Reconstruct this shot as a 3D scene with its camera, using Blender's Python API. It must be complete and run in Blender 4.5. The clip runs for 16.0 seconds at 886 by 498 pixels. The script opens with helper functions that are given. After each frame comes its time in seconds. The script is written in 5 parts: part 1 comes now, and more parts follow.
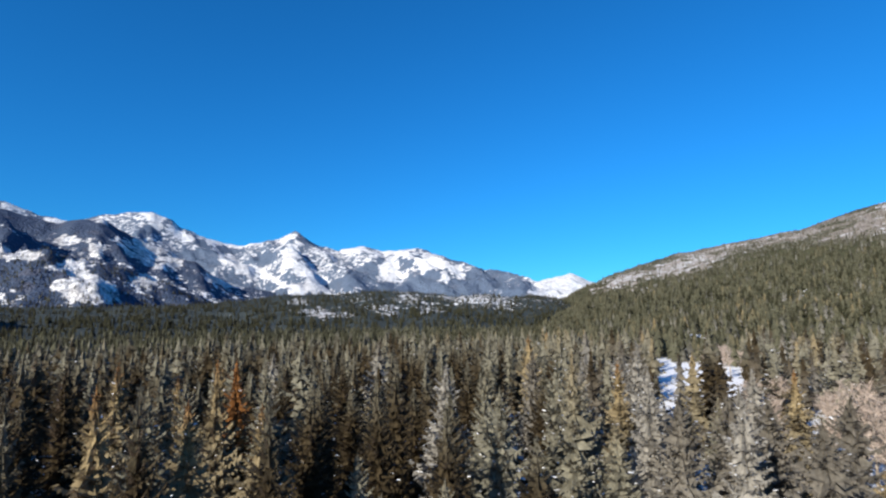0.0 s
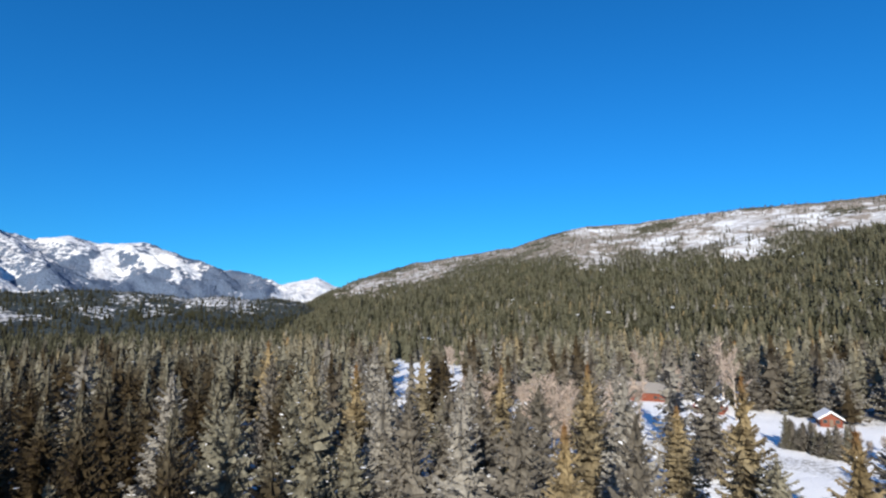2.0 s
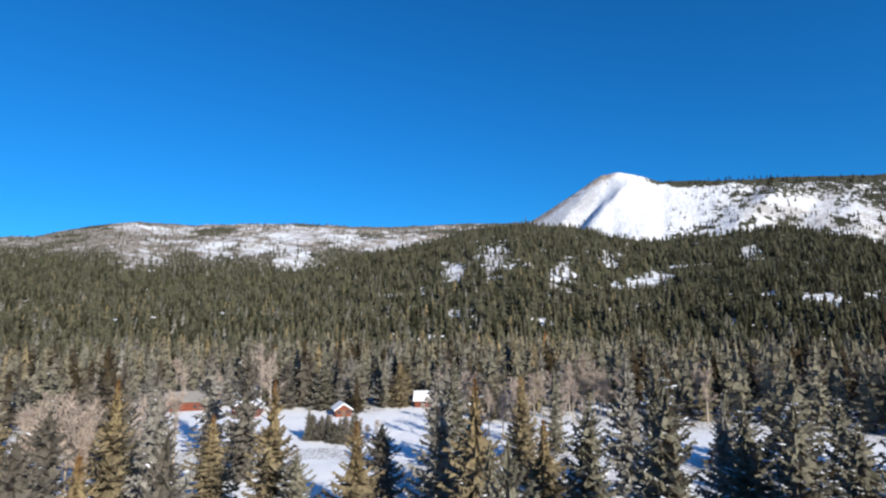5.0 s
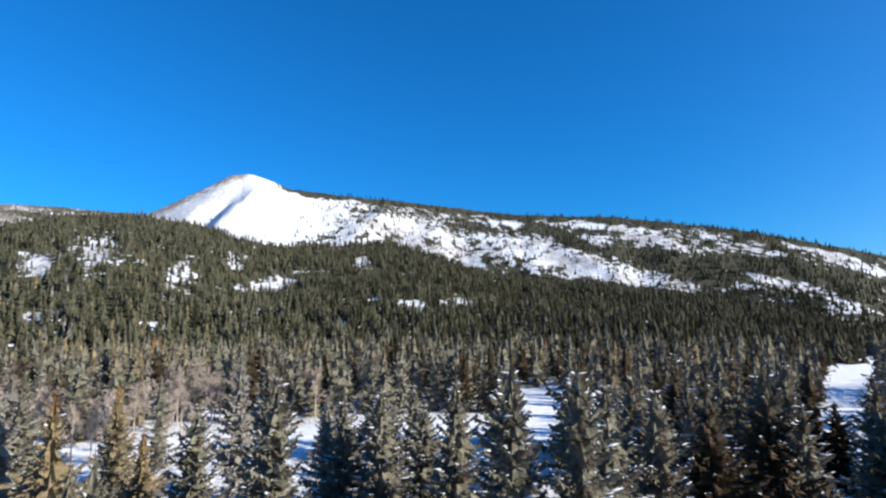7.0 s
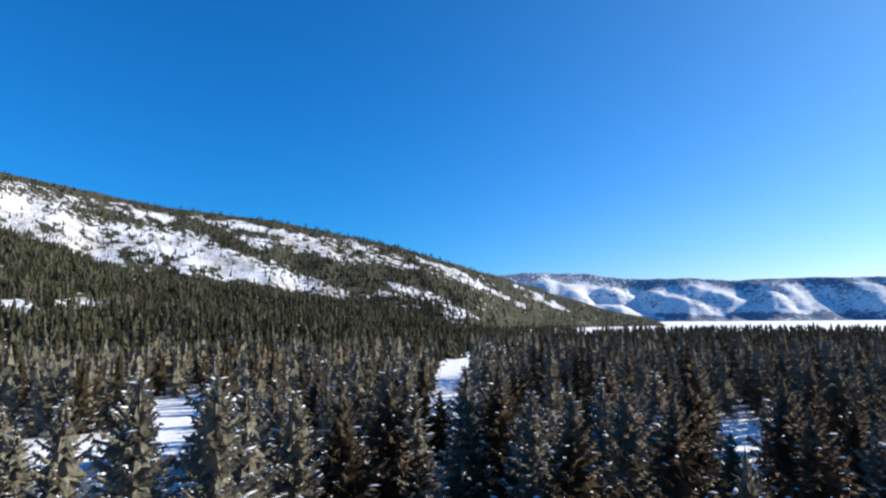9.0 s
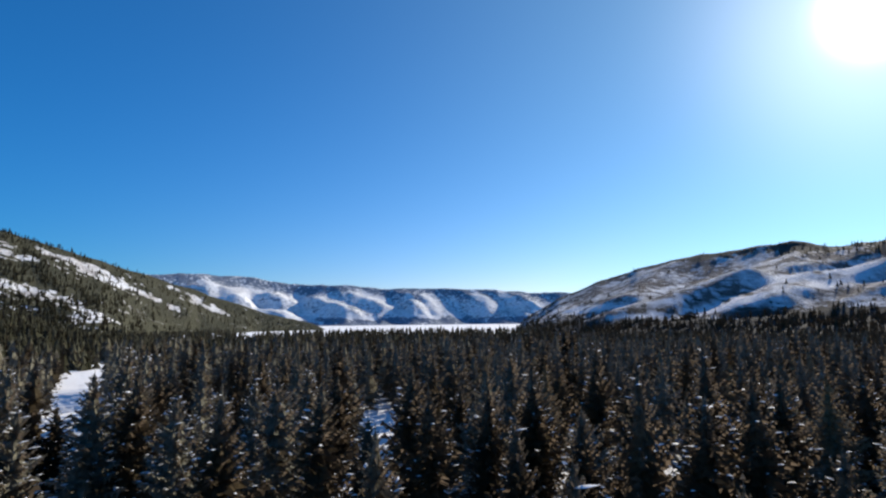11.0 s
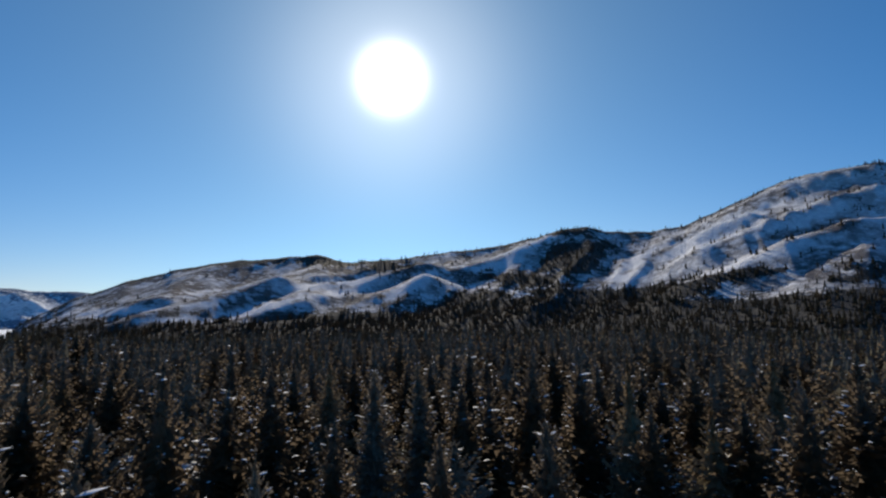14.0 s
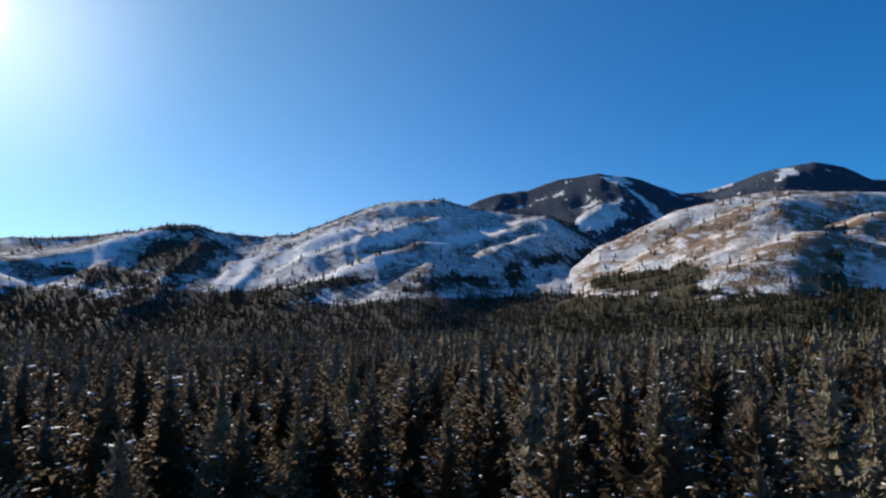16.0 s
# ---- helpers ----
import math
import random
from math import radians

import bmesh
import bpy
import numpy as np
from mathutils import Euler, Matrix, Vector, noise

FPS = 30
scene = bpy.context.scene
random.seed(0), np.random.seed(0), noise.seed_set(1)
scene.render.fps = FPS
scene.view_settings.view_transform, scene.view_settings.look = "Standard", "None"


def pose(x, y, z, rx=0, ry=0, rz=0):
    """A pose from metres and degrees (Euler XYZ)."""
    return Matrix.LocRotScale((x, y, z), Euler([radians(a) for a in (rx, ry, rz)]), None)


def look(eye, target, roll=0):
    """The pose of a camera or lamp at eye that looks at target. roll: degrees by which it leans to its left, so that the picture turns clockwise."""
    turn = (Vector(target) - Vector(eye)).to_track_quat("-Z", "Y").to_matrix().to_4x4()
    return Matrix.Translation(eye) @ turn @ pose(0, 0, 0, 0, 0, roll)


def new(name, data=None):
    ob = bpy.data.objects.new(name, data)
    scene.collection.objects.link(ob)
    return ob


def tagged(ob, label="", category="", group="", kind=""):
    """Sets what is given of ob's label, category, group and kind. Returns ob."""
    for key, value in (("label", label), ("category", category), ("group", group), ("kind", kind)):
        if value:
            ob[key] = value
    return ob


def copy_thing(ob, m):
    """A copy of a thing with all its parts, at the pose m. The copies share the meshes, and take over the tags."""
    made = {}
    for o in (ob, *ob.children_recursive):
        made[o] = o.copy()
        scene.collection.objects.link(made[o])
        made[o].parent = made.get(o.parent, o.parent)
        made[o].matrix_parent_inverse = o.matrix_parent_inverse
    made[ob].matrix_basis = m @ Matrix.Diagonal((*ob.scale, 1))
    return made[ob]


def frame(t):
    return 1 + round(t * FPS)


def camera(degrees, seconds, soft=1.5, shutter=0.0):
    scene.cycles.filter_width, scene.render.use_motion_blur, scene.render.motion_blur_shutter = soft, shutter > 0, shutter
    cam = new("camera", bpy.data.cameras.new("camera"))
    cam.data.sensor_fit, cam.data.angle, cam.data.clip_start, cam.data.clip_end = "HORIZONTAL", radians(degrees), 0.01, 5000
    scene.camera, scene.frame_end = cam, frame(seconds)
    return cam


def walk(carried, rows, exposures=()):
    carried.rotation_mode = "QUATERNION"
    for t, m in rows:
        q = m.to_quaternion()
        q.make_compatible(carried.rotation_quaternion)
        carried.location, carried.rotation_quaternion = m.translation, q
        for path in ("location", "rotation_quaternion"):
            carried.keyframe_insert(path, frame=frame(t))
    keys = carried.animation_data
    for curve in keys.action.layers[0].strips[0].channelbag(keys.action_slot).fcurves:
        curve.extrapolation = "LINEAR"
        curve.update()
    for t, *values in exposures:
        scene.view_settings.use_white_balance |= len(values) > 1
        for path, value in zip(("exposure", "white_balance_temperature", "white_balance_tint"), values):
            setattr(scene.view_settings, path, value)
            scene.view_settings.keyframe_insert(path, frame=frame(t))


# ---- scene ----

# ---------------------------------------------------------------- camera
cam = camera(77.7, 16.0, soft=2.3)
# seconds, place in metres, yaw, pitch, roll in degrees: a drone that hovers 30 m over the valley floor and turns to its right
ROWS = [
    (0.0, 0.00, 0.00, 30.00, 0.00, 7.02, 0.88),
    (0.5, -0.06, -0.01, 29.88, -5.46, 7.09, 0.76),
    (1.0, -0.12, -0.05, 29.77, -13.43, 7.01, 0.59),
    (1.5, -0.16, -0.13, 29.68, -19.04, 7.07, 0.60),
    (2.0, -0.19, -0.23, 29.68, -26.11, 7.12, 0.61),
    (2.5, -0.21, -0.35, 29.85, -33.58, 7.31, 0.75),
    (3.0, -0.20, -0.47, 30.11, -41.66, 7.50, 0.95),
    (3.5, -0.19, -0.59, 30.31, -49.62, 7.49, 0.92),
    (3.7, -0.18, -0.64, 30.38, -52.85, 7.46, 0.84),
    (5.8, -0.63, -0.88, 30.38, -84.45, 7.27, 0.63),
    (6.0, -0.70, -0.90, 30.35, -89.02, 7.30, 0.78),
    (6.5, -0.87, -0.95, 30.27, -99.08, 7.30, 0.63),
    (7.0, -1.03, -1.00, 30.22, -108.06, 7.23, 0.62),
    (7.5, -1.17, -1.05, 30.25, -117.09, 7.29, 0.72),
    (8.0, -1.32, -1.10, 30.29, -125.48, 7.29, 0.73),
    (8.5, -1.49, -1.16, 30.26, -134.10, 7.25, 0.72),
    (9.0, -1.69, -1.17, 30.14, -142.76, 7.24, 0.58),
    (9.5, -1.88, -1.08, 29.95, -151.56, 7.18, 0.56),
    (10.0, -2.06, -0.96, 29.77, -160.34, 7.24, 0.57),
    (10.2, -2.13, -0.91, 29.70, -163.85, 7.28, 0.60),
    (12.3, -2.31, -0.40, 29.04, -194.15, 7.31, 0.68),
    (12.5, -2.28, -0.34, 28.97, -196.68, 7.29, 0.76),
    (13.0, -2.19, -0.19, 28.80, -204.90, 7.31, 0.69),
    (13.5, -2.07, -0.04, 28.65, -213.79, 7.32, 0.58),
    (14.0, -1.94, 0.12, 28.52, -222.32, 7.27, 0.65),
    (14.5, -1.82, 0.29, 28.39, -231.39, 7.25, 0.61),
    (15.0, -1.72, 0.46, 28.27, -240.47, 7.20, 0.55),
    (15.5, -1.66, 0.66, 28.16, -250.75, 7.22, 0.56),
    (16.0, -1.61, 0.87, 28.06, -261.56, 7.21, 0.55),
]
walk(cam, [(t, pose(x, y, z, 90 + pitch, roll, yaw)) for t, x, y, z, yaw, pitch, roll in ROWS],
     [(0.0, 0.54, 6700, 10), (2.0, 0.43, 6700, 10), (3.7, 0.31, 6650, 10), (5.8, 0.48, 6550, 10), (7.5, 0.74, 6500, 10), (10.2, 0.63, 6750, 10), (12.3, -0.08, 7150, 10),
      (14.5, -0.04, 7200, 10), (16.0, 0.37, 7150, 10)])

# ---------------------------------------------------------------- light
SUN_BEARING, SUN_HEIGHT = -217.0, 24.4  # degrees, bearings as the camera's yaw: anticlockwise from +y


def bearing(az, r, z=0.0):
    a = radians(az)
    return Vector((-math.sin(a) * r, math.cos(a) * r, z))


SUN_WAY = bearing(SUN_BEARING, math.cos(radians(SUN_HEIGHT)), math.sin(radians(SUN_HEIGHT)))
sun = new("sun", bpy.data.lights.new("sun", "SUN"))
sun.data.energy, sun.data.angle, sun.data.color = 5.0, radians(0.53), (1.0, 0.93, 0.82)
sun.matrix_world = look(SUN_WAY * 100, (0, 0, 0))

world = bpy.data.worlds.new("world")
scene.world = world
world.use_nodes = True
wn, wl = world.node_tree.nodes, world.node_tree.links
wn.clear()
sky = wn.new("ShaderNodeTexSky")
sky.sky_type, sky.sun_disc = "NISHITA", False
sky.sun_elevation, sky.sun_rotation = radians(SUN_HEIGHT), radians(-SUN_BEARING)
sky.altitude, sky.air_density, sky.dust_density, sky.ozone_density = 2800, 1.0, 0.3, 3.0
bg = wn.new("ShaderNodeBackground")
bg.inputs["Strength"].default_value = 0.089
out = wn.new("ShaderNodeOutputWorld")
# the sun's own glare in the sky: a white core and a wide soft aureole round its direction
coord = wn.new("ShaderNodeTexCoord")
dot = wn.new("ShaderNodeVectorMath")
dot.operation = "DOT_PRODUCT"
dot.inputs[1].default_value = SUN_WAY
wl.new(coord.outputs["Generated"], dot.inputs[0])


def wmath(op, a, b):
    n = wn.new("ShaderNodeMath")
    n.operation = op
    for k, v in enumerate((a, b)):
        if isinstance(v, (int, float)):
            n.inputs[k].default_value = v
        else:
            wl.new(v, n.inputs[k])
    return n.outputs[0]


clamped = wmath("MAXIMUM", dot.outputs["Value"], 0.0)
core = wmath("MULTIPLY", wmath("POWER", clamped, 1350.0), 60.0)
halo = wmath("MULTIPLY", wmath("POWER", clamped, 60.0), 5.0)
wide = wmath("MULTIPLY", wmath("POWER", clamped, 8.0), 1.35)
level = wn.new("ShaderNodeSeparateXYZ")
wl.new(coord.outputs["Generated"], level.inputs[0])
haze = wmath("MULTIPLY", wmath("POWER", wmath("SUBTRACT", 1.0, wmath("MAXIMUM", level.outputs[2], 0.0)), 9.0), wmath("POWER", clamped, 1.5))
bright = wmath("ADD", wmath("ADD", core, halo), wmath("MULTIPLY", haze, 1.6))
glare = wmath("ADD", bright, wide)
add = wn.new("ShaderNodeVectorMath")
add.operation = "MULTIPLY_ADD"
add.inputs[1].default_value = (1.0, 1.0, 1.0)
comb = wn.new("ShaderNodeCombineXYZ")
glare_tint = wmath("ADD", bright, wmath("MULTIPLY", wide, 0.62))
wl.new(glare_tint, comb.inputs[0])
for k in (1, 2):
    wl.new(glare, comb.inputs[k])
wl.new(comb.outputs[0], add.inputs[0])
thin_air = wn.new("ShaderNodeVectorMath")  # dry mountain air: a deep, saturated blue
thin_air.operation = "MULTIPLY"
sunward = wn.new("ShaderNodeMix")
sunward.data_type = "VECTOR"
wl.new(wmath("MINIMUM", wmath("ADD", wmath("POWER", clamped, 2.3), haze), 1.0), sunward.inputs[0])
sunward.inputs[4].default_value, sunward.inputs[5].default_value = (0.085, 0.94, 1.57), (0.62, 1.04, 1.24)
low_sky = wn.new("ShaderNodeMix")
low_sky.data_type = "VECTOR"
wl.new(wmath("MULTIPLY", wmath("POWER", wmath("SUBTRACT", 1.0, wmath("MAXIMUM", level.outputs[2], 0.0)), 5.0), wmath("SUBTRACT", 1.0, wmath("POWER", clamped, 3.0))), low_sky.inputs[0])
low_sky.inputs[4].default_value, low_sky.inputs[5].default_value = (1.0, 1.0, 1.0), (2.0, 0.66, 0.50)
wl.new(sunward.outputs[1], thin_air.inputs[1])
dim = wn.new("ShaderNodeVectorMath")
dim.operation = "MULTIPLY"
wl.new(thin_air.outputs[0], dim.inputs[0])
wl.new(low_sky.outputs[1], dim.inputs[1])
wl.new(sky.outputs[0], thin_air.inputs[0])
wl.new(dim.outputs[0], add.inputs[2])
wl.new(add.outputs[0], bg.inputs["Color"])
wl.new(bg.outputs[0], out.inputs["Surface"])

# ---------------------------------------------------------------- numbers: noise over the plan
rng = np.random.default_rng(7)


def hash2(ix, iy, seed):
    n = (ix.astype(np.int64) * 374761393 + iy.astype(np.int64) * 668265263 + seed * 974634777) & 0xFFFFFFFF
    n = ((n ^ (n >> 13)) * 1274126177) & 0xFFFFFFFF
    return ((n ^ (n >> 16)) & 0xFFFF) / 65535.0


def vnoise(x, y, seed=0):
    x, y = np.asarray(x, float), np.asarray(y, float)
    ix, iy = np.floor(x), np.floor(y)
    fx, fy = x - ix, y - iy
    fx, fy = fx * fx * (3 - 2 * fx), fy * fy * (3 - 2 * fy)
    a, b = hash2(ix, iy, seed), hash2(ix + 1, iy, seed)
    c, d = hash2(ix, iy + 1, seed), hash2(ix + 1, iy + 1, seed)
    return (a + (b - a) * fx) * (1 - fy) + (c + (d - c) * fx) * fy


def fbm(x, y, seed=0, octaves=4):
    total, amp, norm = 0.0, 1.0, 0.0
    for k in range(octaves):
        total = total + amp * vnoise(x, y, seed + k)
        norm += amp
        x, y, amp = np.asarray(x) * 2.03 + 3.1, np.asarray(y) * 2.03 - 1.7, amp * 0.5
    return total / norm


def ridged(x, y, seed=0, octaves=4, blunt=0):
    total, amp, norm = 0.0, 1.0, 0.0
    for k in range(octaves):
        v = np.abs(2 * vnoise(x, y, seed + k) - 1)
        total = total + amp * ((1 - v * v) if blunt else (1 - v) ** 2)
        norm += amp
        x, y, amp = np.asarray(x) * 2.03 + 3.1, np.asarray(y) * 2.03 - 1.7, amp * (0.4 if blunt else 0.55)
    return total / norm


def smooth(a, b, v):
    s = np.clip((v - a) / (b - a), 0, 1)
    return s * s * (3 - 2 * s)


# ---------------------------------------------------------------- plan of the hills
# Each hill: crest line as (bearing, degrees above the eye), the crest's and the foot's distance, the slope's bend,
# the depth of its gullies and their width.
HILLS = {
    "snowy_range": dict(crest=[(64, 10.0), (50, 10.6), (39, 9.9), (36.5, 9.1), (34.2, 8.75), (32, 9.6), (28.1, 9.96), (24, 8.1),
                               (21.5, 7.4), (18.5, 7.0), (15.2, 8.6), (13, 7.6), (10.7, 7.0), (8.4, 7.3), (6, 6.85), (2.2, 7.05),
                               (-1, 5.9), (-5, 4.6), (-9.7, 3.5), (-11.2, 3.8), (-13.2, 4.3), (-15, 3.4), (-20, 2.5)],
                        far=4400, foot=2300, bend=1.15, gully=120, wide=150, rough=0.5, along=(-0.59, 0.81), octaves=5, sharp=1),
    "dark_mountain": dict(crest=[(66, 11.5), (52, 10.4), (44, 9.7), (39, 9.1), (35.4, 8.3), (32.1, 9.1), (29.8, 7.6), (27, 6.6), (24.1, 5.2),
                                 (21.5, 3.7), (17.8, 2.9), (13.0, 1.6), (8, 0.0)],
                          far=3100, foot=1700, bend=1.1, gully=90, wide=120, rough=0.4, along=(-0.65, 0.76), octaves=5, sharp=1),
    "valley_bench": dict(crest=[(60, 1.6), (38, 1.3), (25, 1.5), (19, 2.0), (16, 2.4), (10, 2.6), (5, 2.8), (1.4, 2.5), (-1, 2.1),
                                (-4.5, 2.3), (-7, 1.9), (-9.7, 2.1), (-14, 1.2), (-20, 0.3)],
                         far=1900, foot=1050, bend=0.9, gully=26, wide=120, rough=0.4),
    "long_ridge": dict(crest=[(-5, -1.0), (-7.9, 0.2), (-10.2, 0.8), (-12.4, 1.7), (-14.7, 2.9), (-17.3, 3.9), (-20, 4.8), (-23, 5.6), (-28.7, 6.5),
                              (-33.4, 7.1), (-37.6, 8.4), (-41, 9.0), (-46.4, 9.05), (-51, 9.5), (-57, 9.65), (-62, 9.5), (-67, 9.6),
                              (-72.6, 9.9), (-79.4, 9.8), (-86, 9.0), (-94, 6.0)],
                       far=2300, foot=560, bend=1.25, gully=36, wide=260, rough=0.25),
    "white_dome": dict(crest=[(-76, 7.5), (-79.4, 9.85), (-81.8, 11.2), (-84.2, 12.65), (-86.9, 14.3), (-88.3, 14.35), (-90.2, 14.05),
                              (-92.6, 13.15), (-96.2, 12.85), (-102, 12.45), (-108, 11.7), (-114.7, 10.8), (-120.6, 10.4), (-126.6, 9.8),
                              (-132.5, 8.8), (-138.2, 7.5), (-143.7, 5.8), (-148.8, 4.3), (-152.5, 3.1), (-155.4, 2.1), (-158.4, 1.1),
                              (-161.3, 0.3), (-166, -0.6)],
                       far=1950, foot=1100, foot_at=([76, 145, 153, 170], [1100, 1100, 1680, 1700]), bend=0.95, gully=40, wide=230, rough=0.2),
    "wooded_spur": dict(crest=[(-13, -1.2), (-20, 0.6), (-27, 2.0), (-34, 3.1), (-39, 3.9), (-50.6, 4.5), (-56.5, 5.0), (-62.3, 6.5), (-68, 7.7), (-73.3, 9.3), (-79.1, 9.7),
                               (-84.2, 9.1), (-87.7, 8.0), (-91.9, 7.3), (-96, 7.5), (-101.8, 7.85), (-104.6, 7.4), (-107.3, 6.5),
                               (-112.4, 4.8), (-117, 4.0), (-121.5, 3.6), (-126.5, 2.8), (-132.3, 1.8), (-138, 1.1), (-143.4, -0.4),
                               (-150, -1.6)],
                        far=1350, foot=400, bend=1.05, gully=22, wide=150, rough=0.3),
    "lake_hills": dict(crest=[(-140, 4.0), (-148.8, 4.5), (-151.2, 4.65), (-157.5, 4.4), (-161.3, 3.75), (-167.2, 3.65), (-170.1, 3.3),
                              (-175.7, 3.3), (-181, 3.12), (-183.5, 2.95), (-185.9, 2.7), (-189.2, 2.7), (-191, 2.5), (-198, 2.6)],
                       far=4400, foot=3520, bend=1.5, gully=42, wide=120, rough=0.25, along=(-0.5, 0.86), octaves=5, sharp=1),
    "burnt_hills": dict(crest=[(-183.2, -0.8), (-186, 0.6), (-188.7, 2.1), (-190.9, 3.0), (-193.1, 3.8), (-196.5, 4.9), (-200, 5.6),
                               (-205.9, 6.3), (-209.5, 6.75), (-211.2, 6.2), (-213, 5.85), (-217.6, 6.2), (-221, 6.75), (-228, 7.4),
                               (-231, 8.0), (-234.4, 8.8), (-237.3, 9.1), (-239.1, 8.5), (-243.3, 8.2), (-246.3, 8.6), (-250.4, 10.2),
                               (-255.1, 11.9), (-258, 12.2), (-261.6, 12.3), (-264.3, 11.6), (-268.6, 10.6), (-273.2, 10.2), (-277.6, 7.2),
                               (-281, 5.0), (-285, 2.0)],
                        far=1700, foot=600, bend=1.7, bend_at=([180, 234, 246, 290], [1.75, 1.65, 1.2, 1.2]), gully=34, wide=100, rough=0.3, along=(-0.94, -0.34), octaves=4, sharp=1, drawn=11),
    "dark_peaks": dict(crest=[(-258, 9), (-264.2, 11.75), (-266.7, 12.7), (-270.5, 13.0), (-274, 14.1), (-277.9, 14.25), (-280.7, 13.8),
                              (-283.3, 12.6), (-285.3, 11.7), (-287.3, 11.6), (-289.7, 12.2), (-293.4, 12.9), (-296.5, 13.1), (-298.5, 12.3),
                              (-300.5, 10.9), (-304, 10.2), (-310, 9.5), (-318, 10.0)],
                       far=2700, foot=1500, bend=1.1, gully=70, wide=200, rough=0.3),
    "brown_hill": dict(crest=[(-268, 1.0), (-274.2, 4.6), (-277.6, 7.0), (-281.5, 8.5), (-285.2, 10.1), (-290.1, 10.75), (-294.6, 10.8),
                              (-298.6, 10.1), (-302, 9.4), (-307, 7.5), (-312, 4.0), (-317, 0.0)],
                       far=1350, foot=520, bend=1.35, gully=72, wide=95, rough=0.2, along=(0.31, 0.95), octaves=4),
}
EYE = 30.0
# Spurs that run down from the crests: half width and height in metres, then lines of (bearing, degrees above the eye)
SPURS = {
    "dark_mountain": (240, 150, [[(39.3, 10.0), (34.2, 8.4), (31.7, 7.5), (29.1, 5.7)], [(30.0, 9.9), (26.4, 8.3), (25.0, 7.2), (24.7, 4.8), (21.4, 2.4)],
                                 [(39.0, 6.2), (37.3, 5.0), (33.1, 1.6)], [(31.4, 9.6), (31.3, 7.6), (29.5, 3.5)]]),
    "snowy_range": (230, 190, [[(28.0, 10.1), (23.3, 7.4), (21.4, 4.9)], [(18.7, 7.3), (16.3, 5.7), (13.1, 3.3)],
                               [(15.2, 8.6), (14.5, 7.3), (12.9, 6.4), (10.8, 4.8), (8.7, 3.1)], [(9.0, 7.3), (7.6, 6.4), (6.4, 5.6), (4.3, 3.7)],
                               [(4.5, 6.9), (3.8, 5.7), (-0.2, 3.1)], [(2.4, 7.1), (1.2, 5.9), (-1.2, 4.0)], [(-1.7, 5.6), (-3.5, 3.9), (-4.4, 2.7)],
                               [(-5.9, 4.2), (-8.0, 3.1), (-8.1, 1.5)]]),
    "lake_hills": (210, 110, [[(-158.8, 1.2), (-164.0, 0.2)], [(-159.3, 2.6), (-162.8, 1.9)], [(-154.0, 3.1), (-158.7, 2.4)], [(-156.3, 2.0), (-161.0, 0.3)],
                              [(-163.7, 2.3), (-167.2, 0.5)], [(-165.5, 3.7), (-172.0, 0.8)], [(-173.9, 2.6), (-177.5, 0.1)], [(-173.6, 1.1), (-176.1, 0.0)],
                              [(-179.2, 3.2), (-181.8, 1.1)], [(-181.9, 3.0), (-183.6, 1.8)], [(-184.7, 1.8), (-186.5, 0.8)]]),
    "burnt_hills": (92, 42, [[(-236.4, 9.2), (-234.4, 8.4), (-229.8, 6.6), (-226.0, 5.5), (-222.6, 4.4)], [(-261.4, 11.9), (-255.2, 11.3), (-249.1, 8.9), (-245.1, 7.4)],
                             [(-252.0, 8.1), (-248.1, 7.0), (-243.4, 5.8), (-241.2, 4.2)], [(-262.5, 9.5), (-257.0, 8.9), (-250.9, 6.7), (-246.5, 5.2)],
                             [(-262.1, 6.8), (-254.5, 5.3), (-247.5, 2.9)], [(-265.1, 12.4), (-273.0, 10.1), (-277.4, 7.6)], [(-273.0, 10.1), (-268.0, 8.5), (-264.0, 7.0)],
                             [(-271.5, 7.7), (-265.0, 5.9), (-260.7, 4.7)], [(-214.7, 5.7), (-209.9, 4.9), (-206.7, 3.7), (-204.5, 1.3)],
                             [(-220.7, 4.6), (-214.0, 3.1), (-209.8, 2.9), (-207.3, 1.5)], [(-220.7, 3.4), (-216.9, 2.2), (-213.7, 1.4)],
                             [(-202.0, 6.0), (-198.4, 4.4), (-195.2, 2.0)], [(-205.7, 2.6), (-200.5, 1.3), (-195.6, 0.3)]]),
    "brown_hill": (95, 52, [[(-293.7, 10.9), (-288.9, 10.1), (-283.3, 8.3), (-277.7, 6.1), (-274.5, 3.2)], [(-300.9, 8.6), (-294.9, 8.8), (-290.0, 8.4)],
                            [(-293.5, 8.0), (-290.5, 7.2), (-287.8, 7.0), (-284.8, 5.9)], [(-300.6, 5.8), (-296.8, 4.1), (-289.8, 2.4)],
                            [(-293.6, 6.0), (-290.6, 5.3), (-288.8, 3.8)]]),
    "white_dome": (80, 50, [[(-88.5, 14.4), (-86.6, 12.6), (-85.0, 10.5)], [(-102.8, 11.0), (-99.5, 8.9)]]),
    "dark_peaks": (150, 80, [[(-278.0, 13.9), (-280.6, 11.9), (-279.2, 10.7), (-275.1, 9.3)], [(-293.8, 12.1), (-291.0, 11.2), (-288.9, 10.2)],
                             [(-283.3, 13.1), (-284.7, 9.6), (-281.7, 7.4)]]),
}


def turn_in(az, lo, hi):
    """The bearing az turned by whole circles so that it lies nearest to the middle of lo..hi."""
    mid = (lo + hi) / 2
    return (az - mid + 180) % 360 - 180 + mid


